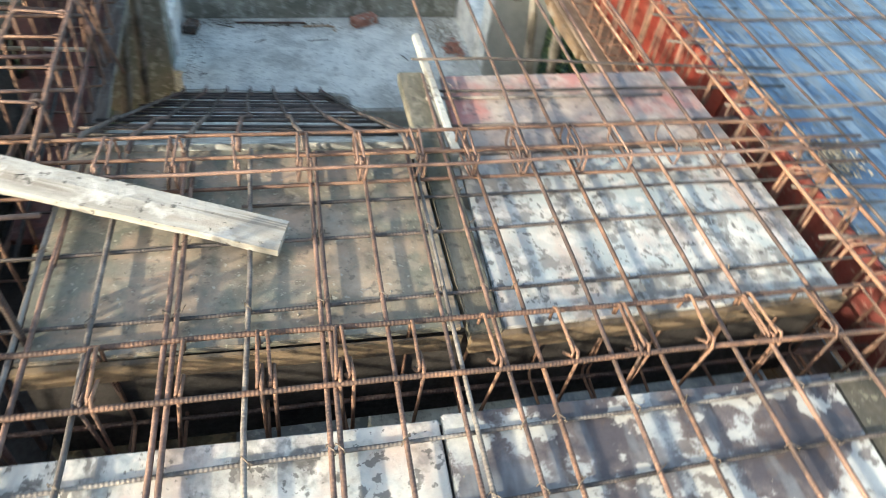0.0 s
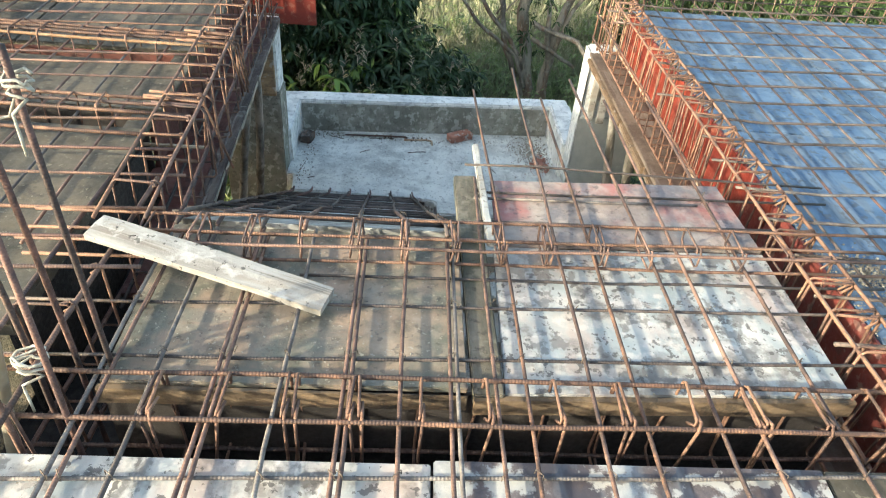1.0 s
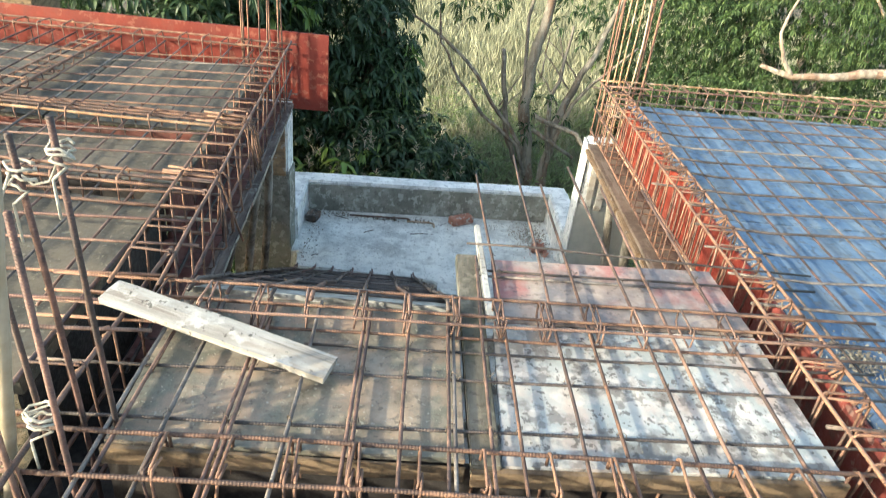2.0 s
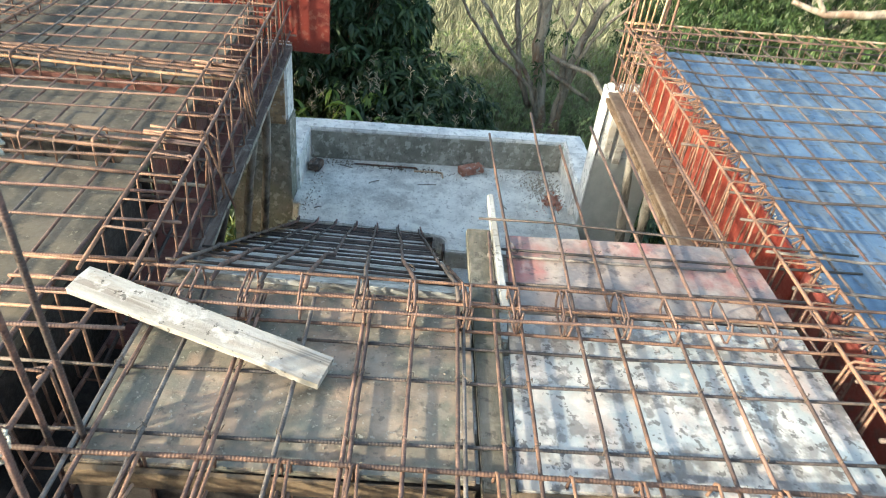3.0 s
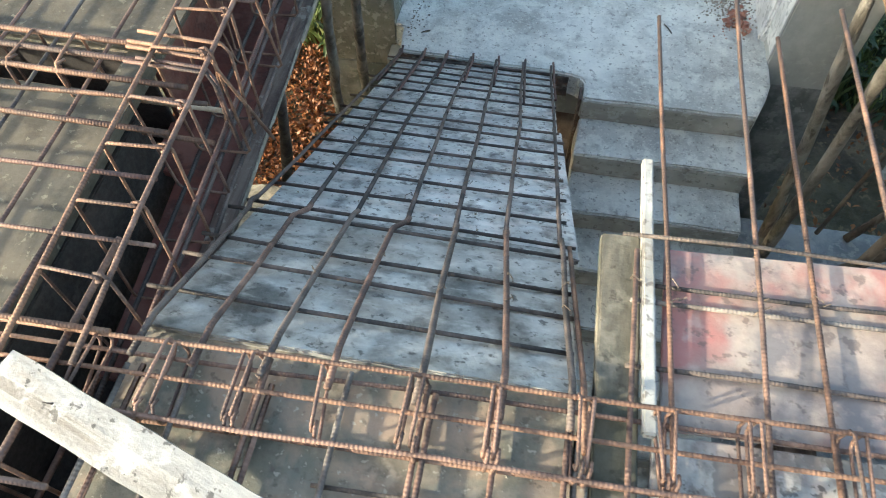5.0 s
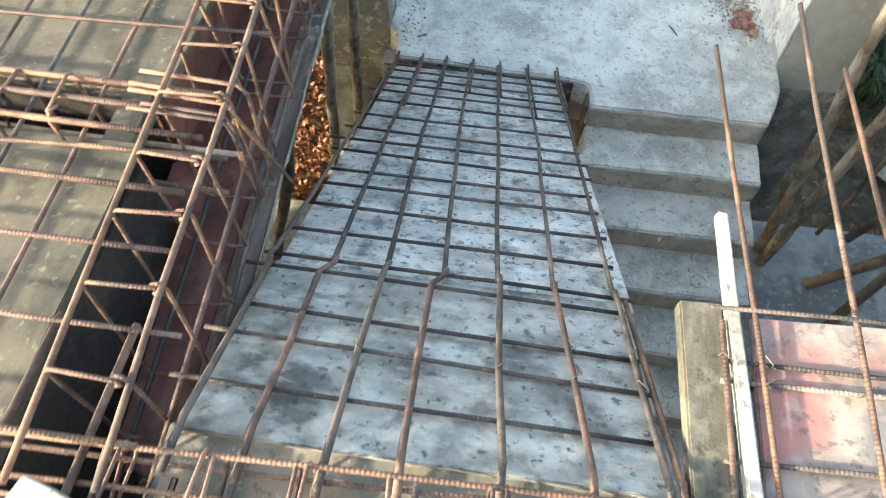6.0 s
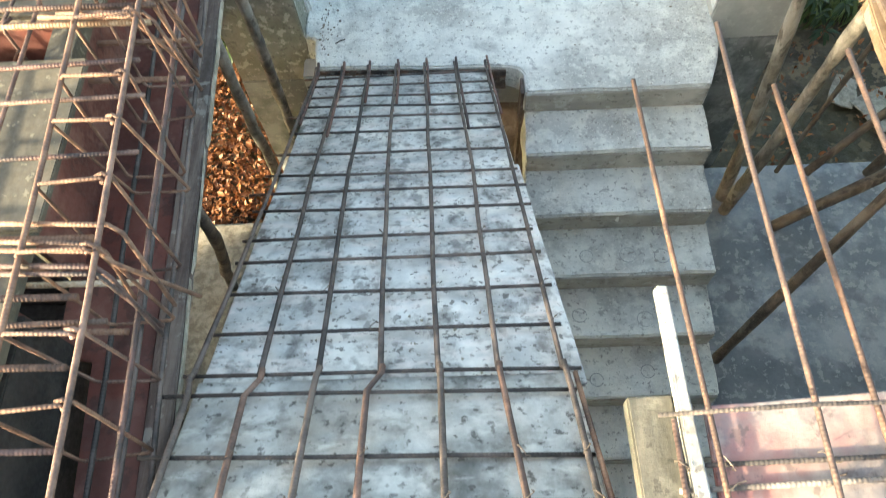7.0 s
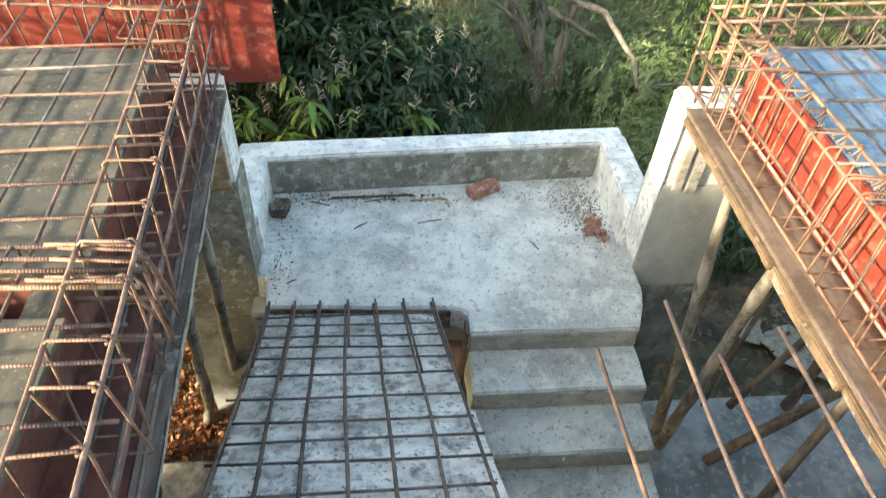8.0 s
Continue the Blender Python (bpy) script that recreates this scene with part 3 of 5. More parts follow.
for k in range(1, 9):
    yk, zk = 4.43 - GO * k, LZ - RISE * k
    dx = RND.uniform(-0.012, 0.012)
    slab("step", ((-0.134 + dx, yk), (0.85 + dx, yk), (0.85 + dx * 0.5, yk + GO + 0.012), (-0.134, yk + GO + 0.012)), max(zk - 0.30, 0.0), zk, CONCRETE, stairs, "", 0.009, 0.011, 20 + k)
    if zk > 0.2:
        slab("riser", ((-0.130 + dx, yk - 0.008), (0.846 + dx, yk - 0.008), (0.846 + dx, yk + 0.03), (-0.130 + dx, yk + 0.03)), zk - RISE + 0.001, zk - 0.016, RISER, stairs, "smoother beige-grey riser face, darker than the treads", 0.004, 0.005, 40 + k)
slab("riser", ((-0.128, 4.421), (0.842, 4.421), (0.842, 4.46), (-0.128, 4.46)), LZ - RISE + 0.001, LZ - 0.014, RISER, stairs, "smoother beige-grey riser face, darker than the treads", 0.004, 0.005, 39)

def ring_mark(x, y, z, r):
    v, f, u = tube_data([(x + r * math.cos(a), y + r * math.sin(a), z) for a in [i / 20 * 2 * math.pi * 0.93 for i in range(21)]], 0.0022, 5)
    mesh_object("ring_mark", v, f, PLASTER, stairs, "round mark pressed into the tread", u, smooth=True)


for k, xs in ((3, (0.20, 0.42, 0.60)), (4, (0.10, 0.45)), (5, (0.22, 0.5))):
    for x in xs:
        ring_mark(x + RND.uniform(-0.03, 0.03), 4.43 - GO * k + RND.uniform(0.09, 0.15), LZ - RISE * k + 0.0012, RND.uniform(0.035, 0.045))

# ---------- sloping formwork of the upper flight ----------
SL = (3.03 - 1.47) / (4.6 - 2.03)


def flight(y, lift=0.0):
    return 1.43 + (4.6 - y) * SL + lift


formwork = thing("flight_formwork", "cement-smeared sheets forming the sloping stair soffit", "formwork")
for i, (ya, yb, dz, xa, xb) in enumerate(((1.985, 2.53, 0.006, (-1.106, -0.214), (-1.142, -0.232)), (2.50, 3.56, -0.004, (-1.135, -0.205), (-1.205, -0.262)), (3.53, 4.66, -0.012, (-1.20, -0.275), (-1.27, -0.325)))):
    slab("sheet", ((xa[0], ya), (xa[1], ya), (xb[1], yb), (xb[0], yb)), lambda x, y, d=dz: flight(y, d - 0.03), lambda x, y, d=dz: flight(y, d), RAMP_SHEET if i else DIRTY_SHEET, formwork, "" if i else "dirtier upper sheet with dark smudges", 0.004, 0.003, 31 + i)
for x in (-1.1, -0.70, -0.33):
    slab("bearer", ((x - 0.04, 2.05), (x + 0.04, 2.05), (x + 0.02, 4.5), (x - 0.06, 4.5)), lambda xx, y: flight(y, -0.17), lambda xx, y: flight(y, -0.046), DARK_PLANK, formwork)

mat_ramp = thing("flight_rebar_mat", "dark steel reinforcing mat tied over the sloping sheets", "rebar mat")
STARTY = (3.95, 3.82, 4.18, 4.15, 4.14, 3.84, 3.98)
TOPX = (-1.088, -0.962, -0.824, -0.690, -0.522, -0.364, -0.236)
LOWX = (-1.268, -1.124, -0.982, -0.826, -0.669, -0.506, -0.338)
LAPX = (-1.149, -0.985, -0.844, -0.694, -0.556, -0.414, -0.262)
KNEEX = (-1.135, -1.000, -0.842, -0.721, -0.548, -0.405, -0.252)
for i, (xt, xl) in enumerate(zip(TOPX, LOWX)):
    def px(y, xt=xt, xl=xl):
        return xt + (xl - xt) * (y - 2.0) / 2.6
    lap, knee = LAPX[i], KNEEX[i]
    # lower bar, from the landing up to the lap
    bar([(px(4.66), 4.66, flight(4.66, 0.055)), (px(4.58), 4.58, flight(4.58, 0.036)), (px(3.5), 3.5, flight(3.5, 0.035)), (lap, 2.535, flight(2.535, 0.030))], 0.0074, DARK, mat_ramp)
    # starter bar from the landing, lapped on it
    ys = STARTY[i]
    bar([(px(4.69) + 0.012, 4.69, flight(4.69, 0.075)), (px(4.60) + 0.014, 4.60, flight(4.60, 0.045)), (px(ys) + 0.015, ys, flight(ys, 0.034))], 0.0070, REDDISH, mat_ramp)
    # upper bar, lapped beside it and bent over the edge of the platform
    bar([(lap + 0.004, 2.555, flight(2.555, 0.037)), (lap + 0.003, 2.53, flight(2.53, 0.038)), (knee, 2.48, flight(2.48, 0.038)), (xt, 2.0, flight(2.0, 0.036)), (xt + 0.003, 1.90, 3.068)], 0.0078, BROWN if i % 2 else DARK, mat_ramp)
for y in (4.54, 4.42, 4.27, 4.142, 4.028, 3.852, 3.679, 3.511, 3.379, 3.245, 3.093, 2.973, 2.833, 2.688, 2.545, 2.476, 2.325, 2.229, 2.10):
    t = (y - 2.0) / 2.6
    over = RND.uniform(0.0, 0.07)
    bar([(-1.115 - 0.16 * t - over, y + RND.uniform(-0.01, 0.01), flight(y, 0.028)), (-0.225 - 0.10 * t + RND.uniform(0, 0.03), y + RND.uniform(-0.01, 0.01), flight(y, 0.020))], 0.0056, DARK, mat_ramp)
bar([(-0.205, 1.86, 3.075), (-0.212, 2.0, flight(2.0, 0.036)), (-0.222, 2.2, flight(2.2, 0.034)), (-0.236, 2.52, flight(2.52, 0.032))], 0.0070, RUST, mat_ramp)

# ---------- platform between the two slabs ----------
PZ = 3.0
deck = thing("platform_formwork", "stained plywood and whitewashed steel sheets of the stair platform", "formwork")
slab("sheet", ((-1.112, 1.308), (-0.186, 1.325), (-0.190, 2.03), (-1.128, 1.998)), PZ - 0.018, PZ, BROWN_PLY, deck, "brown and grey stained plywood sheet with dappled light in its streaks", 0.003)
slab("sheet", ((-0.088, 1.312), (0.868, 1.350), (0.872, 1.985), (-0.072, 1.945)), PZ - 0.020, PZ - 0.002, WHITE_PLATE, deck, "whitewashed sheet with dark oil stains", 0.003)
slab("sheet", ((-0.060, 1.955), (0.872, 1.995), (0.858, 2.420), (-0.052, 2.368)), PZ - 0.010, PZ + 0.004, PINK_PLATE, deck, "sheet with smeared pink paint", 0.003)
slab("plank", ((-0.172, 1.300), (-0.092, 1.303), (-0.105, 2.392), (-0.192, 2.388)), PZ - 0.035, PZ + 0.006, MOSSY_PLANK, deck, "dark green-grey weathered plank over the joint", 0.004, 0.002)
# Brown strips as tall as the sunlit edge; the shade below is coloured in.
slab("side_board", ((-1.115, 1.285), (-0.186, 1.302), (-0.186, 1.3065), (-1.115, 1.304)), PZ - 0.060, PZ - 0.004, BROWN_TIMBER, deck, "brown timber strip for the sunlit top of the edge", 0.002)
slab("side_board", ((-0.17, 1.290), (0.872, 1.330), (0.872, 1.347), (-0.17, 1.309)), PZ - 0.062, PZ - 0.006, BROWN_TIMBER, deck, "brown timber strip for the sunlit top of the edge", 0.002)
# Shaded lower face, put into a near-black board.
slab("side_board", ((-1.115, 1.310), (0.872, 1.352), (0.872, 1.366), (-1.115, 1.324)), 2.63, PZ - 0.030, TRENCH_SHADE, deck, "dark lower side board of the trench", 0.002)
for x in (-0.9, -0.45, 0.2, 0.6):
    box("bearer", x - 0.04, x + 0.04, 1.36, 2.0, PZ - 0.14, PZ - 0.024, DARK_PLANK, deck)

batten = tagged(slab("batten", ((-0.098, 1.93), (-0.070, 1.93), (-0.088, 2.60), (-0.112, 2.60)), 3.008, 3.034, PVC, None, "", 0.004, 0.002), "white cement-stained timber batten lying on the platform", "batten")

near = thing("slab_formwork", "whitewashed and peeling sheets of the slab deck", "formwork")
slab("sheet", ((-1.30, 0.10), (-0.290, 0.10), (-0.283, 1.096), (-1.30, 1.090)), PZ - 0.018, PZ, WHITE_PLATE, near, "pale blue-grey whitewashed sheet", 0.003)
slab("sheet", ((-0.284, 0.10), (0.615, 0.10), (0.660, 1.112), (-0.276, 1.105)), PZ - 0.018, PZ + 0.003, PEELING, near, "sheet with white paint peeling off dark rust", 0.003)
slab("sheet", ((0.622, 0.10), (1.60, 0.10), (1.60, 1.13), (0.667, 1.112)), PZ - 0.022, PZ - 0.002, GREY_PLY, near, "brown-grey plywood sheet", 0.003)
for j, y0 in enumerate((-0.92, -1.94)):
    for i, (x0, x1) in enumerate(((-2.6, -1.3), (-1.29, -0.29), (-0.28, 0.62), (0.63, 1.6))):
        box("sheet", x0, x1, y0, y0 + 1.01, PZ - 0.02, PZ - 0.002 * i, (GREY_PLY, WHITE_PLATE, PEELING, GREY_PLY)[(i + j) % 4], near, "", 0.003)
# Trench side and soffit coloured near black for the shade inside.
box("side_board", -1.30, 1.02, 1.078, 1.094, 2.62, PZ - 0.02, TRENCH_SHADE, near, "dark side board of the beam trench", 0.002)
box("soffit_board", -1.30, 1.02, 1.098, 1.284, 2.60, 2.62, TRENCH_SHADE, near, "dark soffit board of the beam trench", 0.002)

mat_mid = thing("platform_rebar_mat", "rusty steel bars tied in a grid over the platform", "rebar mat")
LONG = ((-1.077, 1.55, BROWN), (-1.108, 1.72, GREY), (-0.975, 1.955, GREY), (-0.826, 1.955, BROWN), (-0.805, 1.8, BROWN), (-0.659, 1.955, GREY), (-0.504, 1.955, BROWN), (-0.487, 1.94, BROWN), (-0.359, 1.965, BROWN),
        (-0.231, 1.965, BROWN), (-0.213, 1.75, GREY), (-0.117, 2.34, BROWN), (-0.039, 3.09, RUST), (0.132, 3.25, BROWN), (0.251, 3.06, RUST), (0.439, 3.15, BROWN), (0.538, 3.08, BROWN), (0.746, 3.12, BROWN))
for x, end, m in LONG:
    z = 3.026
    tip = {-0.039: (-0.082, 3.114, 3.04), 0.132: (0.098, 3.195, 3.125), 0.251: (0.237, 3.092, 3.028), 0.439: (0.355, 3.095, 3.13)}.get(x, (x + RND.uniform(-0.02, 0.02), end, z + RND.uniform(0.0, 0.02)))
    bar([(x + 0.006, -0.9, z), (x, 1.1, z), (x, 1.9, z), tip if end > 3 else (x, end, z)], 0.0060, m, mat_mid)
for y, xa, xb, m, r in ((-0.476, -1.4, 1.3, DARK, 0.005), (-0.114, -1.4, 1.3, DARK, 0.005), (0.350, -1.4, 1.3, DARK, 0.005), (0.660, -1.4, 1.3, GREY, 0.005), (0.918, -1.3, 1.3, DARK, 0.005), (1.057, -1.35, 1.25, GREY, 0.005), (1.418, -1.45, 1.35, DARK, 0.0048), (1.628, -1.45, 1.35, DARK, 0.0048), (1.759, -0.68, 1.2, DARK, 0.0048),
                        (2.223, -0.125, 0.72, GREY, 0.0055), (2.264, -0.11, 1.25, DARK, 0.005), (2.073, -0.13, 0.95, DARK, 0.0055)):
    bar([(xa, y + 0.035 * xa, 3.015), ((xa + xb) / 2, y + 0.0175 * (xa + xb), 3.013), (xb, y + 0.035 * xb, 3.015)], r, m, mat_mid)
bar([(-0.16, 2.335, 3.085), (0.10, 2.345, 3.088), (0.6, 2.355, 3.07), (1.25, 2.37, 3.05)], 0.0046, DARK, mat_mid)


def cage(name, label, a, b, w, top, h, spacing, bars, mat_bar, mat_st, long_r=0.008, st_r=0.0045, hook=0.03, ext=(0.0, 0.0), paired=False, places=None):
    """A beam cage from plan point a to b: long bars in the corners and closed stirrups."""
    c = thing(name, label, "rebar cage", "beam cages")
    a, b = Vector(a), Vector(b)
    d = (b - a).normalized()
    nrm = Vector((-d.y, d.x))
    ang = math.degrees(math.atan2(nrm.y, nrm.x))
    for off, dz, m in bars:
        pa, pb = a - d * ext[0] + nrm * off, b + d * ext[1] + nrm * off
        bar([(pa.x, pa.y, top + dz), (pb.x, pb.y, top + dz)], long_r, m or mat_bar, c)
    if places is None:
        places = [spacing * (i + 0.5) + RND.uniform(-0.02, 0.02) for i in range(int((b - a).length / spacing))]
    protos = [stirrup_mesh("stirrup", w * q, h, st_r, mt, hook) for q, mt in ((1.0, mat_st), (0.96, BROWN), (1.03, mat_st))]
    sets = [[], [], []]
    for run in places:
        p = a + d * run
        m = pose(p.x, p.y, top + 0.012 + RND.uniform(-0.012, 0.008), RND.uniform(-7, 7), RND.uniform(-2, 2), ang + RND.uniform(-5, 5))
        sets[RND.choice((0, 0, 1, 2))].append(m)
        if paired and RND.random() < 0.6:
            q = p + d * RND.uniform(0.014, 0.024)
            sets[0].append(pose(q.x, q.y, top + 0.010, RND.uniform(-5, 5), RND.uniform(-2, 2), ang + RND.uniform(-5, 5)))
    for p, s in zip(protos, sets):
        if s:
            spread(p, c, s)
        else:
            bpy.data.objects.remove(p)
    return c


# the near edge beam of the platform, the far one over it, and the side beams
cage("beam_cage", "rusty bar cage hanging in the trench before the platform", (-1.15, 1.236), (0.95, 1.268), 0.150, 3.040, 0.30, 0.165,
     ((-0.072, 0.0, RUST), (0.072, -0.004, RUST), (-0.06, -0.29, BROWN), (0.06, -0.29, BROWN)), RUST, RUST, ext=(0.25, 0.35), hook=0.055, paired=True, long_r=0.0066,
     places=(0.19, 0.365, 0.515, 0.672, 0.842, 1.008, 1.182, 1.34, 1.522, 1.683, 1.855, 2.02))
cage("beam_cage", "flat rusty bar cage along the platform's far edge", (-1.265, 1.857), (0.95, 1.929), 0.150, 3.078, 0.068, 0.158,
     ((-0.077, 0.0, BROWN), (-0.070, -0.064, RUST), (0.002, -0.018, RUST), (0.069, 0.004, RUST), (0.062, -0.062, BROWN)), RUST, BROWN, long_r=0.0054, st_r=0.0038, hook=0.016, ext=(0.25, 0.35), paired=True,
     places=(0.09, 0.249, 0.409, 0.57, 0.733, 0.887, 1.047, 1.192, 1.345, 1.521, 1.68, 1.84, 2.0, 2.15))

def ties(spots, parent):
    """Thin wire loops over bar crossings, one joined mesh."""
    V, F = [], []
    for x, y, z in spots:
        a = RND.choice((0.78, -0.78)) + RND.uniform(-0.2, 0.2)
        c, q = math.cos(a), math.sin(a)
        k = 0.013
        pts = [(x - c * k, y - q * k, z - 0.012), (x - c * k * 0.8, y - q * k * 0.8, z + 0.006), (x + c * k * 0.8, y + q * k * 0.8, z + 0.006), (x + c * k, y + q * k, z - 0.010), (x + c * k * 1.2 + RND.uniform(-0.012, 0.012), y + q * k * 1.2, z - 0.016 + RND.uniform(0, 0.03))]
        v, f, _ = tube_data(pts, 0.0014, 4, len(V))
        V += v
        F += f
    tagged(mesh_object("tie_wire", V, F, WIRE, parent, "thin dark tie wires at the crossings"), kind="stuff")


ties([(x, y + 0.035 * x, 3.032) for x, e, _ in LONG for y in (0.660, 0.918, 1.057, 1.418, 1.628, 1.759, 2.223, 2.264) if y < e - 0.05 and not (y > 1.9 and x < -0.13) and RND.random() < 0.75], mat_mid)
ties([(xt + (xl - xt) * (y - 2.0) / 2.6, y, flight(y, 0.045)) for xt, xl in zip(TOPX, LOWX) for y in (4.27, 4.028, 3.852, 3.679, 3.511, 3.379, 3.245, 3.093, 2.973, 2.833, 2.688, 2.325, 2.229) if RND.random() < 0.6], mat_ramp)
lumps("cement_chips", RUBBLE, [(RND.uniform(-1.1, 0.85), RND.uniform(1.33, 1.98), PZ + 0.001, RND.uniform(0.0015, 0.0045)) for _ in range(80)] + [(RND.uniform(-1.2, 1.2), RND.uniform(0.2, 1.08), PZ + 0.003, RND.uniform(0.0015, 0.0045)) for _ in range(80)])
tagged(bpy.data.objects["cement_chips"], "tiny pale cement chips scattered on the sheets", "rubble", kind="stuff")
V_RAMP = [(RND.uniform(-1.1, -0.35), RND.uniform(2.1, 4.5), RND.uniform(0.002, 0.006)) for _ in range(150)]
lumps("cement_chips_on_flight", RUBBLE, [(x, y, flight(y, 0.002), r) for x, y, r in V_RAMP])
tagged(bpy.data.objects["cement_chips_on_flight"], "tiny cement chips lying on the sloping sheets", "rubble", kind="stuff")

# ---------- left slab and its edge beam ----------
left = thing("slab_formwork", "grey-brown stained plywood sheets of the slab deck", "formwork")
LEFT_ROWS = ((1.50, 2.625), (2.80, 3.30), (3.46, 4.72))
for j, (y0, y1) in enumerate(LEFT_ROWS):
    x = -1.428
    for i, w in enumerate((0.92, 1.22, 1.22, 1.22)):
        far = (0.004, 0.004, 0.095)[j]
        slab("sheet", ((x - w + 0.006, y0), (x, y0), (x - far, y1), (x - w - far + 0.006, y1)), PZ - 0.02, PZ - 0.001 * ((i + j) % 3), GREY_PLY, left, "", 0.003)
        x -= w
# These rows reach out of view, added to keep low sun off the stairs.
for j, y0 in enumerate((0.45, -0.60, -1.65)):
    for i in range(4):
        box("sheet", -2.62 - 1.2 * i, -1.43 - 1.2 * i - 0.12 * (i == 0), y0, y0 + 1.035, PZ - 0.02, PZ - 0.001 * ((i + j) % 3), GREY_PLY, left, "", 0.003)
slab("edge_strip", ((-1.510, 1.52), (-1.434, 1.52), (-1.530, 4.72), (-1.604, 4.72)), PZ - 0.075, PZ - 0.0215, GREY_PLY, left, "cement-stained sheet edge", 0.002)

troughL = thing("beam_formwork", "maroon boards forming the slab's edge beam", "formwork")
slab("soffit_board", ((-1.350, 1.95), (-1.214, 1.95), (-1.384, 4.88), (-1.64, 4.88), (-1.50, 2.60), (-1.405, 2.585)), 2.692, 2.714, MAROON, troughL, "dark maroon soffit board", 0.003)
# Trench bottom painted near black to stand for its shade.
slab("soffit_board", ((-1.52, 0.6), (-1.16, 0.6), (-1.175, 1.945), (-1.345, 1.945), (-1.395, 2.60), (-1.395, 2.90), (-1.60, 2.90), (-1.56, 2.60), (-1.52, 1.5)), 2.555, 2.575, TRENCH_SHADE, troughL, "near-black board at the trench's bottom, shade in its colour", 0.003)
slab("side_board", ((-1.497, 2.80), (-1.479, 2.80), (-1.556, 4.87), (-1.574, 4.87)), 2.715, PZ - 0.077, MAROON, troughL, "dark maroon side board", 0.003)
# Near part of the side board, blackened as the trench's shade.
slab("side_board", ((-1.455, 1.52), (-1.437, 1.52), (-1.455, 2.625), (-1.473, 2.625)), 2.58, PZ - 0.077, TRENCH_SHADE, troughL, "side board blackened for the trench's shade", 0.003)
slab("edge_plank", ((-1.210, 1.9), (-1.143, 1.9), (-1.311, 4.87), (-1.380, 4.87)), 2.688, 2.722, WEATHERED, troughL, "grey-brown weathered edge plank", 0.004, 0.004)
ye = 1.95
for k, d in enumerate((0.34, 0.52, 0.41, 0.60, 0.37, 0.58)):
    xe = -1.142 - 0.0566 * (ye - 1.9)
    slab("cement_crust", ((xe + 0.001, ye), (xe + 0.005, ye + 0.03), (xe - 0.0566 * d + 0.005, ye + d - 0.04), (xe - 0.0566 * d + 0.001, ye + d - 0.01)), 2.696 + 0.006 * (k % 3), 2.722, RUBBLE, troughL, "pale cement crust on the plank's edge", 0.002, 0.004, 60 + k)
    ye += d
# Boards run on unseen to x = -6.1 against sun leaks; black ones paint shade.
for y0, y1 in ((2.625, 2.80), (3.30, 3.46)):
    box("soffit_board", -6.1, -1.46 - 0.06 * (y0 > 3), y0, y1, 2.577 if y0 < 3 else 2.70, 2.597 if y0 < 3 else 2.72, TRENCH_SHADE if y0 < 3 else MAROON, troughL, "", 0.003)
    box("side_board", -6.1, -1.50 - 0.03 * (y0 > 3), y1 - 0.014, y1 - 0.002, 2.60 if y0 < 3 else 2.722, PZ - 0.022, TRENCH_SHADE if y0 < 3 else MAROON, troughL, "", 0.002)
    box("side_board", -6.1, -1.478 - 0.04 * (y0 > 3), y0 + 0.002, y0 + 0.014, 2.60 if y0 < 3 else 2.722, PZ - 0.022, MAROON, troughL, "", 0.002)

cage("beam_cage", "rusty steel cage of the slab's edge beam", (-1.236, 1.96), (-1.418, 4.80), 0.158, 3.118, 0.375, 0.158,
     ((-0.075, 0.0, BROWN), (0.075, 0.0, RUST), (-0.07, -0.365, DARK), (0.07, -0.365, DARK), (-0.077, -0.19, REDDISH), (0.0, -0.365, DARK)), RUST, RUST, long_r=0.0068, hook=0.018, ext=(0.12, 0.25))
cage("beam_cage", "rusty steel cage crossing the slab deck", (-4.6, 2.70), (-1.40, 2.66), 0.14, 3.085, 0.22, 0.14,
     ((-0.065, 0.0, RUST), (0.065, 0.0, RUST), (0.0, 0.004, BROWN), (-0.06, -0.21, RUST), (0.06, -0.21, PALE), (-0.20, -0.02, RUST)), RUST, RUST, ext=(0.1, 0.16))
cage("beam_cage", "rusty steel cage crossing the slab deck", (-4.6, 3.44), (-1.45, 3.40), 0.16, 3.085, 0.22, 0.14,
     ((-0.075, 0.0, PALE), (0.075, 0.0, RUST), (0.02, 0.005, RUST), (-0.02, 0.003, RUST), (-0.07, -0.21, RUST), (0.07, -0.21, RUST)), RUST, RUST, ext=(0.1, 0.22))
cage("beam_cage", "rusty steel cage along the slab's far edge", (-4.6, 4.98), (-1.42, 4.96), 0.18, 3.10, 0.38, 0.16,
     ((-0.08, 0.0, RUST), (0.08, 0.0, RUST), (-0.08, -0.37, RUST), (0.08, -0.37, RUST)), RUST, RUST, ext=(0.1, 0.1))
cage("beam_cage", "rusty steel cage running along the slab deck", (-2.62, 2.9), (-2.62, 4.85), 0.15, 3.085, 0.05, 0.13,
     ((-0.07, 0.0, RUST), (0.07, 0.0, RUST), (0.0, -0.04, BROWN)), RUST, RUST)
cage("beam_cage", "rusty steel cage beside the platform's near corner", (-1.32, 0.2), (-1.30, 1.95), 0.16, 3.07, 0.40, 0.17,
     ((-0.075, 0.0, BROWN), (0.075, 0.0, BROWN), (-0.07, -0.39, BROWN), (0.07, -0.39, BROWN)), BROWN, RUST, ext=(0.2, 0.2))

hooks = thing("anchor_hooks", "orange rusty bar ends splayed down into the edge beam", "rebar", "beam hooks")
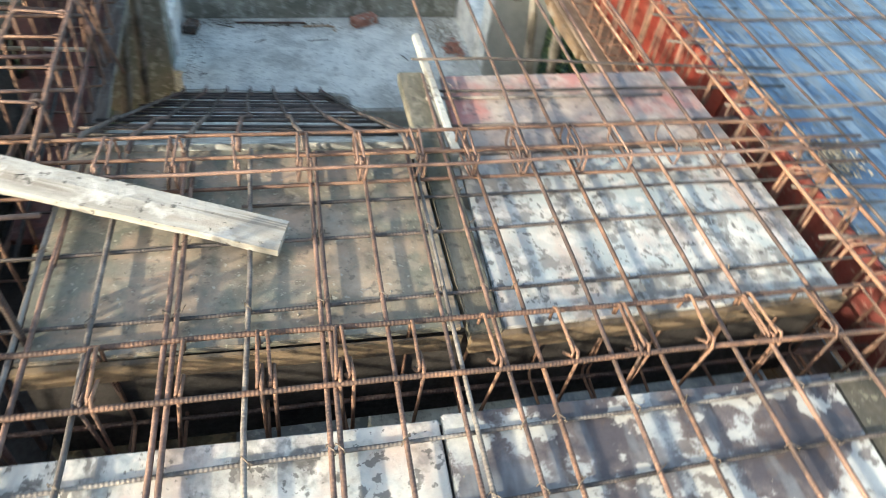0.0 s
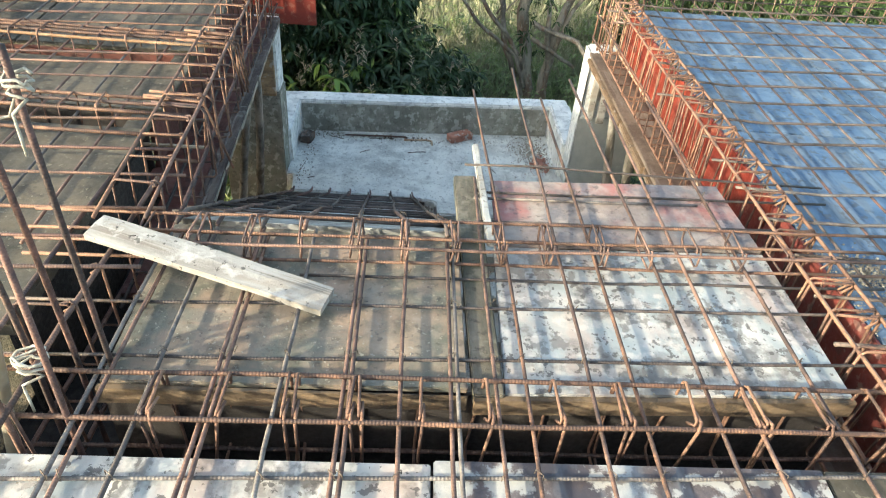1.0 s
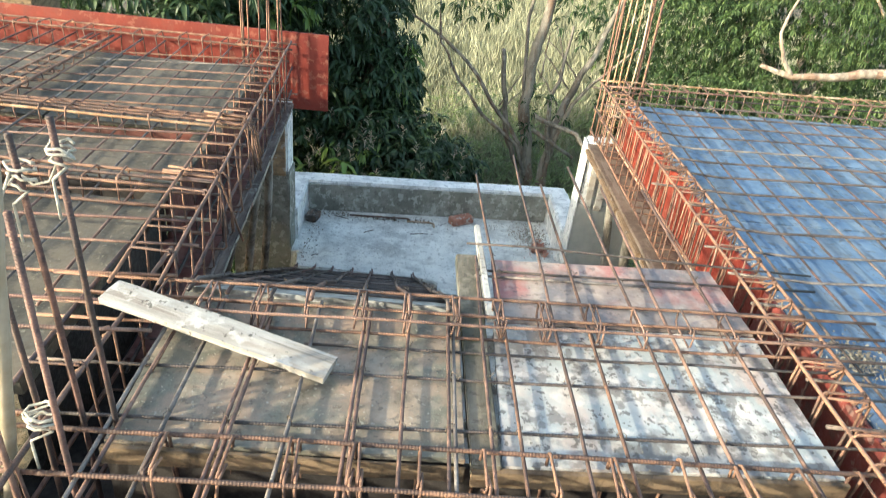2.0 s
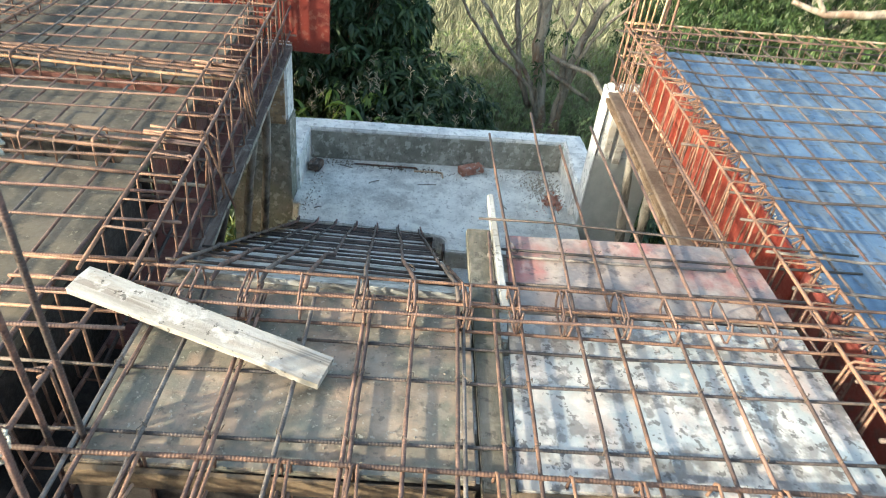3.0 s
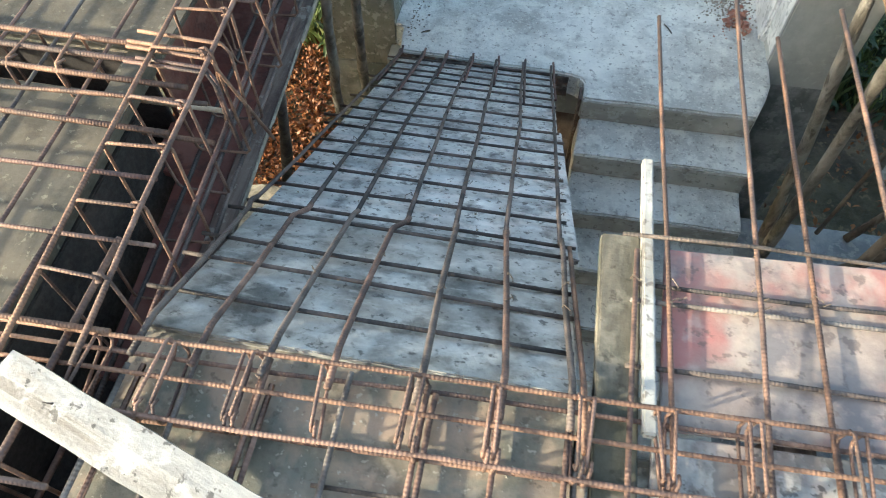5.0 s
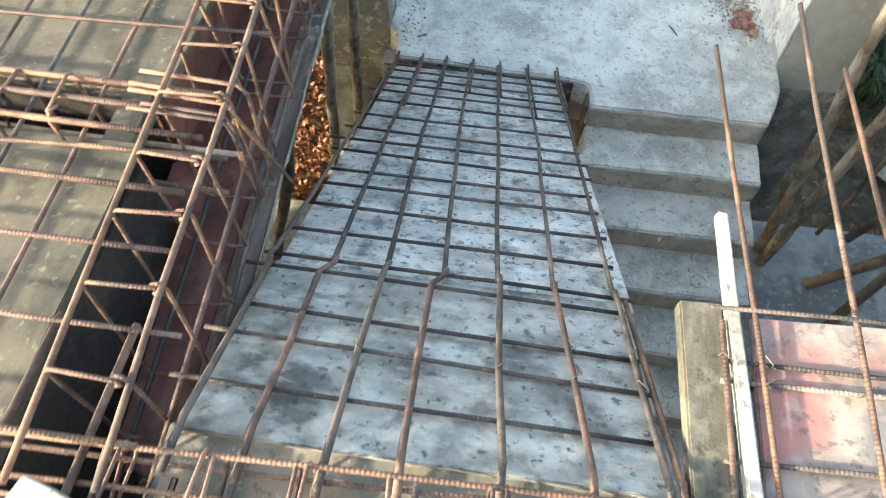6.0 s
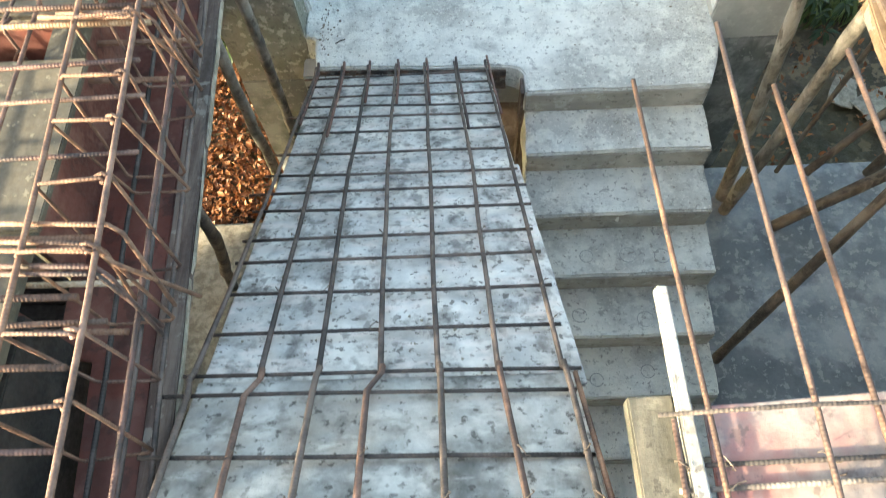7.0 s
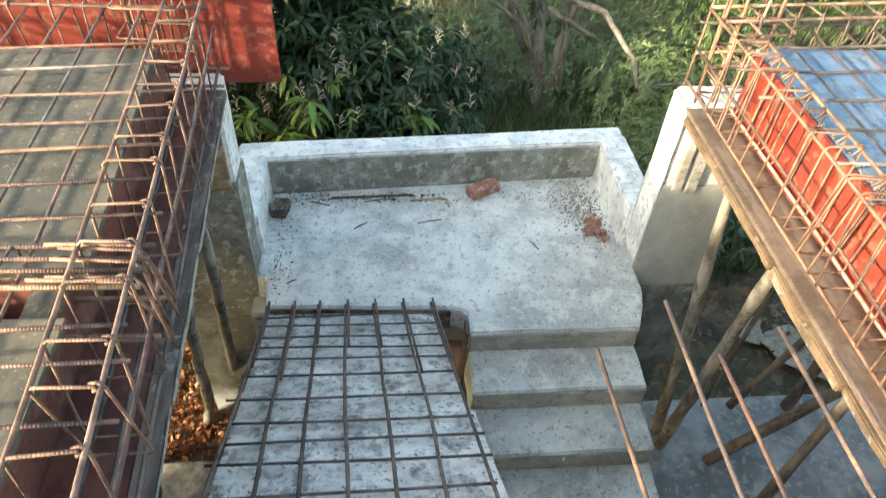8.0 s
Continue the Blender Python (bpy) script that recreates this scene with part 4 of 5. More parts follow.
for y0 in (2.66, 2.70, 2.73, 3.36, 3.40, 3.45):
    for k in range(1 if y0 in (2.70, 3.40) else 2):
        x = -1.20 - 0.064 * (y0 - 2.6) + RND.uniform(-0.02, 0.02)
        y1 = y0 + RND.uniform(-0.03, 0.03)
        bar([(x - 0.20 - RND.uniform(0, 0.05), y1, 3.104), (x - 0.01, y1 - 0.01, 3.104), (x + 0.012, y1 - 0.02, 3.08), (x + 0.03 + RND.uniform(-0.03, 0.05), y1 - RND.uniform(-0.05, 0.10), 2.78 + RND.uniform(0, 0.14))], 0.0054, RND.choice((RUST, REDDISH)), hooks, wob=0.004)

mat_left = thing("slab_rebar_mat", "rusty steel bars tied in a grid over the plywood deck", "rebar mat")
for i in range(20):
    x = -1.555 - 0.155 * i
    bar([(x + 0.05, 1.55 + RND.uniform(-0.2, 0.25), 3.05), (x, 3.2, 3.055), (x - 0.055, 4.95, 3.06)], 0.0058, RND.choice((BROWN, GREY, BROWN)), mat_left)
for y in (1.62, 1.78, 1.93, 2.14, 2.315, 2.52, 2.94, 3.09, 3.20, 3.60, 3.746, 3.907, 4.067, 4.248, 4.418, 4.60):
    m = RND.choice((BROWN, RUST, REDDISH, GREY, REDDISH))
    bar([(-4.7, y + 0.02, 3.045), (-2.5, y, 3.042), (-1.145 - 0.064 * (y - 2.2) + RND.uniform(-0.05, 0.03), y + RND.uniform(-0.02, 0.02), 3.100)], RND.choice((0.0055, 0.0062)), m, mat_left)

panel = thing("form_panel", "red painted form panel standing at the slab's far edge", "form panel")
slab("panel", ((-5.0, 5.19), (-1.11, 5.20), (-1.11, 5.218), (-5.0, 5.208)), 2.56, 3.15, RED, panel, "", 0.003)
for x in (-4.6, -3.6, -2.6, -1.7):
    box("batten", x, x + 0.05, 5.219, 5.26, 2.60, 3.12, EDGE_WOOD, panel)


def starters(label, cx, cy, wx, wy, base, tops, mat, lean=0.02):
    s = thing("starter_bars", label, "starter bars", "column starter bars")
    for i, t in enumerate(tops):
        f = i / len(tops) * 2 * math.pi
        x = cx + wx * (1 if math.cos(f + 0.4) > 0 else -1) * (1 if i % 3 else 0.3)
        y = cy + wy * (1 if math.sin(f + 0.4) > 0 else -1)
        bar([(x, y, base), (x + RND.uniform(-lean, lean), y + RND.uniform(-lean, lean), (base + t) / 2), (x + RND.uniform(-2, 2) * lean, y + RND.uniform(-2, 2) * lean, t)], 0.0070, mat if i % 3 == 0 else RUST, s)
    ties = stirrup_mesh("tie", wx * 2.1, wy * 2.1, 0.004, RUST)
    spread(ties, s, [pose(cx, cy - wy, z, -90, 0, RND.uniform(-3, 3)) for z in [base + 0.06 + 0.13 * j for j in range(4)]])
    return s


starters("tall rusty column bars rising before the red panel", -1.56, 5.03, 0.13, 0.07, 2.67, (4.3, 4.2, 4.4, 4.35, 4.25, 4.4, 4.3, 4.2), RUST)
starters("tall rusty column bars rising over the pale column", 1.10, 5.02, 0.13, 0.08, 2.61, (4.4, 4.3, 4.5, 4.35, 4.4, 4.2, 4.45, 4.3, 4.5, 4.1, 4.35), PALE)

posts = thing("starter_bars", "rusty column bars with rope round their tops", "starter bars", "column starter bars")
for x, y, top, dx, dy in ((-1.095, 1.36, 3.84, -0.012, -0.01), (-1.18, 1.36, 3.80, -0.01, -0.02), (-1.25, 1.30, 3.70, -0.01, 0.0), (-1.12, 1.16, 3.72, 0.005, 0.01), (-1.24, 1.14, 3.60, 0.0, 0.0)):
    bar([(x, y, 2.2), (x, y, 3.05), (x + dx, y + dy, top)], 0.0076, REDDISH if x > -1.2 else BROWN, posts, step=0.5)
pole = thing("bamboo_pole", "pale bamboo pole tied upright to the column bars", "pole")
pts = [(-1.435 + 0.0258 * i, 1.225, 2.2 + 0.15 * i) for i in range(14)]
tube("culm", pts, [0.0165 if i % 2 else 0.019 for i in range(14)], BAMBOO, pole, sides=12)


def rope(cx, cy, cz, r, turns, drop, seed):
    rnd = random.Random(seed)
    pts = []
    for i in range(turns * 10):
        a = i / 10 * 2 * math.pi
        pts.append((cx + r * 1.5 * math.cos(a) + rnd.uniform(-0.006, 0.006), cy + r * math.sin(a) + rnd.uniform(-0.006, 0.006), cz - drop * i / (turns * 10) + rnd.uniform(-0.006, 0.006)))
    pts += [(cx - r, cy - r, cz - drop - 0.03 * k) for k in range(1, 5)]
    ob = tube("rope", pts, 0.0033, ROPE)
    return tagged(ob, "pale rope knotted round the upright bars", "rope")


rope(-1.10, 1.35, 3.79, 0.016, 3, 0.05, 2)
rope(-1.185, 1.345, 3.74, 0.018, 3, 0.06, 3)
rope(-1.175, 1.20, 3.204, 0.022, 4, 0.05, 5)

tagged(tube("rope", [(-1.10, 1.35, 3.76), (-1.13, 1.345, 3.70), (-1.165, 1.345, 3.69), (-1.19, 1.34, 3.72)], 0.0032, ROPE), "pale rope strand between two bars", "rope")
tagged(tube("rope", [(-1.20, 1.335, 3.72), (-1.235, 1.30, 3.62), (-1.26, 1.22, 3.50), (-1.262, 1.13, 3.46)], 0.0032, ROPE), "pale rope strand running down to the pole", "rope")

# ---------- loose board on the platform ----------
bd = bmesh.new()
nx = 14
rows = []
for i in range(nx + 1):
    t = i / nx
    rows.append([bd.verts.new((t * 0.750 - 0.375, s * (0.047 + 0.004 * noise.noise(Vector((t * 6, s, 0)))), zz + 0.004 * math.sin(t * 3))) for s, zz in ((-1, 0), (1, 0), (1, 0.022), (0.1, 0.025), (-1, 0.022))])
for a, b in zip(rows, rows[1:]):
    for j in range(5):
        bd.faces.new((a[j], a[(j + 1) % 5], b[(j + 1) % 5], b[j]))
bd.faces.new(rows[0][::-1])
bd.faces.new(rows[-1])
bmesh.ops.recalc_face_normals(bd, faces=bd.faces)
board = tagged(part("board", bd, WHITE_PLANK), "cement-whitened timber board lying across the bars", "board")
board.matrix_world = pose(-0.937, 1.703, 3.058, 6, 4.6, -17.0)

# ---------- right slab and its edge beam ----------
RZ = 2.955
right = thing("slab_formwork", "deck sheets covered with glossy blue film", "formwork")
y = -0.6
for j, d in enumerate((1.2, 1.22, 1.22, 0.92, 0.90)):
    x = 1.125
    for i, w in enumerate((0.9, 1.2, 1.2)):
        slab("sheet", ((x, y), (x + w - 0.006, y), (x + w - 0.006, y + d - 0.006 + 0.05 * i * (j == 4)), (x, y + d - 0.006)), RZ - 0.02, RZ - 0.0015 * ((i + 2 * j) % 3), BLUE, right, "", 0.003)
        x += w
    y += d
troughR = thing("beam_formwork", "red side board and brown soffit board of the edge beam", "formwork")
slab("side_board", ((1.100, 2.40), (1.118, 2.40), (1.118, 4.80), (1.100, 4.80)), 2.622, RZ - 0.002, RED, troughR, "sunlit red painted side board", 0.003)
# Near stretch of the board, its shade painted as darker red.
slab("side_board", ((1.102, 0.2), (1.118, 0.2), (1.118, 2.395), (1.102, 2.395)), 2.622, RZ - 0.004, SHADED_RED, troughR, "worn red side board, darkened for the shade by the platform", 0.003)
slab("soffit_board", ((0.885, 0.9), (1.098, 0.9), (1.120, 4.88), (0.905, 4.88)), 2.595, 2.618, BEAM_BOARD, troughR, "brown soffit board", 0.003)
yb = 1.0
for d, o, zt in ((0.9, 0.0, 2.594), (0.62, -0.012, 2.592), (0.75, 0.006, 2.594), (0.55, -0.006, 2.590), (1.02, 0.008, 2.594)):
    slab("bearer", ((0.874 + o, yb), (0.925, yb), (0.935, yb + d - 0.01), (0.884 + o * 0.5, yb + d - 0.01)), zt - 0.045 + o, zt, SIDE_WOOD, troughR, "weathered brown timber bearer", 0.005, 0.012, int(yb * 10))
    yb += d
cage("beam_cage", "sunlit rusty cage of the blue deck's edge beam", (0.985, 0.6), (1.01, 4.85), 0.15, 3.055, 0.39, 0.135,
     ((-0.07, 0.0, RUST), (0.07, 0.0, RUST), (-0.065, -0.38, PALE), (0.065, -0.38, RUST), (0.072, -0.2, RUST)), RUST, RUST, long_r=0.0066, hook=0.05, ext=(0.1, 0.2), paired=True)
cage("beam_cage", "brown steel cage along the blue deck's far edge", (1.05, 4.98), (5.0, 5.32), 0.16, 3.06, 0.24, 0.15,
     ((-0.075, 0.0, BROWN), (0.075, 0.0, PALE), (-0.07, -0.23, BROWN), (0.07, -0.23, PALE)), BROWN, BROWN, ext=(0.1, 0.1))
mat_right = thing("slab_rebar_mat", "grey-brown steel bars tied in a grid over the blue deck", "rebar mat")
for i in range(20):
    x = 1.19 + 0.165 * i
    bar([(x + 0.03, -0.4, 2.985), (x, 2.4, 2.984), (x + 0.08, 5.05, 2.99)], 0.0050, RND.choice((REDDISH, DARK, DARK)), mat_right)
for i in range(22):
    y = 0.45 + 0.215 * i
    bar([(0.93 + RND.uniform(-0.1, 0.06), y, 3.025), (1.3, y + 0.02, 2.998), (4.4, y + 0.30, 2.997)], RND.choice((0.0060, 0.0068)), RND.choice((DARK, DARK, DARK, GREY)), mat_right)
# bent-up short bars and cement crumbs at the deck's edge
lumps("mortar_crumbs", RUBBLE, [(1.118 + abs(RND.gauss(0, 0.016)), RND.uniform(1.3, 4.75), RZ + 0.002, RND.uniform(0.0015, 0.0065)) for _ in range(700)])
tagged(bpy.data.objects["mortar_crumbs"], "pale mortar crumbs along the deck's edge", "rubble", kind="stuff")
lumps("mortar_heap", RUBBLE, [(1.27 + RND.gauss(0, 0.05), 1.95 + RND.gauss(0, 0.06), RZ + 0.002 + RND.uniform(0, 0.012), RND.uniform(0.002, 0.009)) for _ in range(420)])
tagged(bpy.data.objects["mortar_heap"], "small grey heap of spilled mortar on the blue deck", "rubble", kind="stuff")

# ---------- props under the beams ----------
def prop(a, b, r, mat, label):
    a, b = Vector(a), Vector(b)
    rnd = random.Random(round(a.x * 100 + a.y * 10))
    side = (b - a).orthogonal().normalized()
    pts, radii = [], []
    for i in range(13):
        t = i / 12
        pts.append(a.lerp(b, t) + side * (0.024 * math.sin(t * 3.1) + 0.009 * math.sin(t * 9 + a.y * 5) + rnd.uniform(-0.006, 0.006)))
        radii.append(0.82 * r * (1.12 - 0.38 * t) * rnd.choice((0.86, 0.95, 1.0, 1.06, 1.18)))
    ob = tube("prop_pole", pts, radii, mat, None, "", 10)
    return tagged(ob, label, "prop", "timber props")


prop((1.40, 4.60, 0), (1.01, 4.45, 2.58), 0.045, POLE, "rough barked timber prop under the beam")
prop((1.39, 4.48, 0), (1.04, 3.95, 2.58), 0.045, POLE, "rough barked timber prop leaning to the beam")
prop((1.11, 3.38, 0), (1.34, 3.55, 2.93), 0.036, DARK_POLE, "dark thin timber prop leaning to the blue deck")
prop((1.69, 4.33, 0), (4.0, 4.43, 2.93), 0.050, DARK_POLE, "dark timber brace slanting under the blue deck")
prop((2.5, 4.75, 0), (2.75, 4.9, 2.93), 0.045, DARK_POLE, "dark upright timber prop under the blue deck")
prop((2.05, 4.78, 0), (3.3, 5.0, 2.93), 0.034, DARK_POLE, "dark leaning timber prop under the blue deck")
prop((1.84, 4.80, 0), (1.95, 4.86, 2.93), 0.02, DARK_POLE, "thin dark stick propped under the blue deck")
prop((1.75, 2.75, 0), (2.2, 3.0, 2.93), 0.045, DARK_POLE, "dark timber prop under the blue deck")
prop((-1.76, 5.16, -0.14), (-1.325, 4.10, 2.68), 0.040, POLE, "rough curved timber prop under the maroon beam")
prop((-1.93, 4.91, -0.14), (-1.305, 3.71, 2.68), 0.040, POLE, "rough timber prop leaning to the maroon beam")
prop((-2.18, 4.02, -0.14), (-1.25, 3.06, 2.68), 0.038, DARK_POLE, "dark rough timber prop under the maroon beam")
prop((-2.6, 2.2, -0.14), (-2.6, 2.2, 2.96), 0.05, DARK_POLE, "dark upright timber prop under the plywood deck")
prop((-3.4, 3.6, -0.14), (-3.4, 3.6, 2.96), 0.05, DARK_POLE, "dark upright timber prop under the plywood deck")

# ---------- things on the landing ----------
def brick(x, y, z, rz, sx=0.22, label="broken red brick lying on the landing", mat=BRICK):
    ob = box("brick", -sx / 2, sx / 2, -0.05, 0.05, 0, 0.068, mat, None, "", 0.006, 0.006, 3)
    ob.matrix_world = pose(x, y, z, 0, 0, rz)
    return tagged(ob, label, "brick", "loose bricks")


brick(0.085, 5.655, LZ + 0.002, 27)
lumps("brick_heap", BRICK, [(0.775 + RND.gauss(0, 0.028), 5.28 + RND.gauss(0, 0.055), LZ + 0.006 + RND.uniform(0, 0.035), RND.uniform(0.010, 0.034)) for _ in range(70)])
tagged(bpy.data.objects["brick_heap"], "red brick crumbled to a small heap on the landing", "rubble", kind="stuff")
brick(-1.27, 5.48, LZ + 0.002, 78, 0.13, "dirt-dark half brick in the landing's corner", JOINT)
lumps("landing_rubble", RUBBLE, [(0.72 + RND.gauss(0, 0.09), 5.50 + RND.gauss(0, 0.15), LZ + 0.004, RND.uniform(0.003, 0.013)) for _ in range(560)] + [(RND.uniform(-1.3, 0.85), 5.62 - abs(RND.gauss(0, 0.06)) + 0.07 * (RND.random()), LZ + 0.003, RND.uniform(0.003, 0.011)) for _ in range(200)] + [(RND.uniform(-1.3, 0.85), RND.uniform(4.75, 5.6), LZ + 0.002, RND.uniform(0.002, 0.006)) for _ in range(160)])
lumps("brick_crumbs", BRICK, [(0.76 + RND.gauss(0, 0.05), 5.25 + RND.gauss(0, 0.09), LZ + 0.003, RND.uniform(0.003, 0.010)) for _ in range(90)] + [(0.085 + RND.gauss(0, 0.09), 5.64 + RND.gauss(0, 0.04), LZ + 0.002, RND.uniform(0.002, 0.006)) for _ in range(40)])
tagged(bpy.data.objects["brick_crumbs"], "red brick crumbs round the broken bricks", "rubble", kind="stuff")
lumps("dirt_crumbs", SOIL, [(RND.uniform(-1.28, -0.2), 5.61 + 0.06 * RND.random() - abs(RND.gauss(0, 0.035)), LZ + 0.003, RND.uniform(0.003, 0.012)) for _ in range(170)] + [(-1.27 + abs(RND.gauss(0, 0.05)), RND.uniform(4.75, 5.5), LZ + 0.002, RND.uniform(0.003, 0.010)) for _ in range(80)] + [(RND.uniform(-1.25, -0.35), 4.64 + RND.gauss(0, 0.02), LZ - 0.03, RND.uniform(0.004, 0.012)) for _ in range(50)])
tagged(bpy.data.objects["dirt_crumbs"], "dark dirt and debris gathered along the landing's edges", "rubble", kind="stuff")
tagged(bpy.data.objects["landing_rubble"], "mortar crumbs and chips scattered on the landing", "rubble", kind="stuff")
tagged(tube("bent_bar", [(-0.95, 5.60, LZ + 0.012), (-0.70, 5.615, LZ + 0.010), (-0.40, 5.625, LZ + 0.012)], 0.008, RUST), "short rusty bar lying by the parapet", "bar")
tagged(tube("bent_bar", [(-0.42, 5.57, LZ + 0.010), (-0.22, 5.59, LZ + 0.010), (-0.17, 5.575, LZ + 0.010), (-0.165, 5.50, LZ + 0.010)], 0.009, PALE), "short hooked pale bar lying on the landing", "bar")
for x, y, a, s in ((-0.62, 5.58, 8, 0.22), (-1.02, 5.55, -18, 0.14), (0.80, 5.45, 75, 0.16), (-0.75, 5.33, 35, 0.10), (0.35, 5.12, -60, 0.09), (-0.30, 5.36, 12, 0.16), (-1.15, 4.85, 30, 0.06)):
    ca, sa = math.cos(radians(a)) * s / 2, math.sin(radians(a)) * s / 2
    tagged(tube("twig", [(x - ca, y - sa, LZ + 0.006), (x, y + 0.004, LZ + 0.008), (x + ca, y + sa, LZ + 0.006)], 0.0035, DARK_POLE), "thin dark twig lying on the landing", "twig", "twigs")


for x, y, a, sx, sy in ((2.85, 5.45, 20, 0.22, 0.14), (3.0, 5.22, -30, 0.26, 0.16), (2.6, 5.6, 60, 0.16, 0.10)):
    ob = box("board_scrap", -sx, sx, -sy, sy, 0, 0.012, RUBBLE, None, "", 0.003, 0.03, int(x * 10))
    ob.matrix_world = pose(x, y, -0.10, RND.uniform(-8, 8), RND.uniform(-8, 8), a)
    tagged(ob, "crumpled pale scrap of board lying on the soil", "scrap", "scraps")


# ---------- plants ----------
def leaf_cloud(name, sites, mat, length, width, per, droop, rng, parent=None, label="", kind=""):
    """Rosettes of folded leaves: each site (x, y, z, dx, dy, dz, size) carries per leaves round its direction."""
    S = np.array(sites, float)
    n = len(S) * per
    idx = np.repeat(np.arange(len(S)), per)
    c = S[idx, :3]
    ax = S[idx, 3:6]
    ax = ax / np.linalg.norm(ax, axis=1, keepdims=True)
    rv = rng.normal(size=(n, 3))
    rad = rv - (rv * ax).sum(1, keepdims=True) * ax
    rad /= np.linalg.norm(rad, axis=1, keepdims=True)
    d = rad * rng.uniform(0.6, 1.0, (n, 1)) + ax * rng.uniform(0.0, 0.8, (n, 1))
    d[:, 2] -= droop * rng.uniform(0.3, 1.0, n)
    d /= np.linalg.norm(d, axis=1, keepdims=True)
    ln = (length * S[idx, 6] * rng.uniform(0.6, 1.15, n))[:, None]
    up = np.tile([0.0, 0.0, 1.0], (n, 1)) + rng.normal(size=(n, 3)) * 0.35
    w = np.cross(d, up)
    w /= np.linalg.norm(w, axis=1, keepdims=True)
    nr = np.cross(w, d)
    wd = ln * width
    down = np.array([0, 0, 1]) * ln * 0.16 * droop
    base = c + d * ln * 0.06
    m1 = c + d * ln * 0.38 + nr * ln * 0.05
    m2 = c + d * ln * 0.72 + nr * ln * 0.01 - down * 0.4
    tip = c + d * ln - nr * ln * 0.09 - down
    r1, l1 = m1 - w * wd + nr * wd * 0.35, m1 + w * wd + nr * wd * 0.35
    r2, l2 = m2 - w * wd * 0.75 + nr * wd * 0.3, m2 + w * wd * 0.75 + nr * wd * 0.3
    V = np.stack([base, r1, r2, tip, l2, l1, m1, m2], 1).reshape(-1, 3)
    k = np.arange(n)[:, None] * 8
    F = np.concatenate([k + np.array(q) for q in ((0, 1, 6), (1, 2, 7), (1, 7, 6), (2, 3, 7), (3, 4, 7), (4, 5, 6), (4, 6, 7), (5, 0, 6))], 0)
    me = bpy.data.meshes.new(name)
    me.vertices.add(len(V))
    me.vertices.foreach_set("co", V.astype(np.float32).ravel())
    me.loops.add(len(F) * 3)
    me.loops.foreach_set("vertex_index", F.astype(np.int32).ravel())
    me.polygons.add(len(F))
    me.polygons.foreach_set("loop_start", np.arange(len(F), dtype=np.int32) * 3)
    me.update(calc_edges=True)
    me.materials.append(mat)
    ob = new(name, me)
    ob.parent = parent
    return tagged(ob, label, kind=kind)


def tree(name, label, base, limbs, blobs, mat, rng, length=0.19, width=0.10, per=9, droop=0.7, r0=0.12, young=0.0, bark=BARK):
    """Trunk and limbs as tapered tubes (lists of points), crown as rosettes over lobes (x, y, z, rx, ry, rz, count)."""
    t = thing(name, label, "tree")
    V, F, U = [], [], []
    for pts, ra, rb in limbs:
        k = len(pts)
        fine = []
        for i in range(k - 1):
            a, b = Vector(pts[i]), Vector(pts[i + 1])
            for j in range(4):
                q = a.lerp(b, j / 4)
                fine.append(q + Vector((rng.normal(), rng.normal(), rng.normal() * 0.5)) * 0.018 * (b - a).length)
        fine.append(Vector(pts[-1]))
        m = len(fine)
        v, f, u = tube_data(fine, [ra + (rb - ra) * i / (m - 1) for i in range(m)], 8, len(V))
        V += v
        F += f
        U += u
    mesh_object("trunk", V, F, bark, t, "", U, smooth=True)
    sites, fresh = [], []
    for x, y, z, rx, ry, rz, cnt in blobs:
        d = rng.normal(size=(cnt, 3))
        d /= np.linalg.norm(d, axis=1, keepdims=True)
        rr = rng.uniform(0.55, 1.05, cnt) ** 0.6
        for q, s in zip(d, rr):
            lump = 1 + 0.28 * noise.noise(Vector(q * 2.3) + Vector((x, y, z)))
            p = (x + q[0] * rx * s * lump, y + q[1] * ry * s * lump, z + q[2] * rz * s * lump)
            if p[2] < -0.05:
                continue
            site = (*p, q[0], q[1], q[2] + 0.35, rng.uniform(0.75, 1.2))
            (fresh if rng.random() < young and s > 0.9 else sites).append(site)
    if sites:
        leaf_cloud("crown", sites, mat, length, width, per, droop, rng, t)
    if fresh:
        leaf_cloud("young_leaves", fresh, MANGO_YOUNG, length * 1.1, width, per, droop, rng, t, "bright yellow-green young leaves")
    return t


rng = np.random.default_rng(5)
tree("mango_tree", "dense dark green mango tree behind the landing", None, [([(-1.3, 9.0, -0.2), (-1.2, 8.9, 1.2), (-0.9, 8.7, 2.6)], 0.14, 0.05), ([(-1.2, 8.9, 0.9), (-2.0, 8.6, 2.0)], 0.08, 0.03), ([(-1.2, 8.9, 1.0), (-0.3, 8.2, 1.6)], 0.07, 0.02)],
     [(-1.75, 8.6, 1.9, 1.3, 1.2, 1.6, 1700), (-0.8, 7.7, 0.9, 1.0, 0.9, 0.85, 1200), (-2.6, 8.0, 1.6, 1.2, 1.2, 1.5, 900), (-1.7, 9.6, 2.8, 1.1, 1.0, 1.2, 800), (-0.1, 8.4, 0.55, 0.6, 0.7, 0.6, 460), (-0.95, 8.4, 1.75, 0.55, 0.6, 0.7, 360)], MANGO, rng, young=0.03, length=0.165, width=0.115)
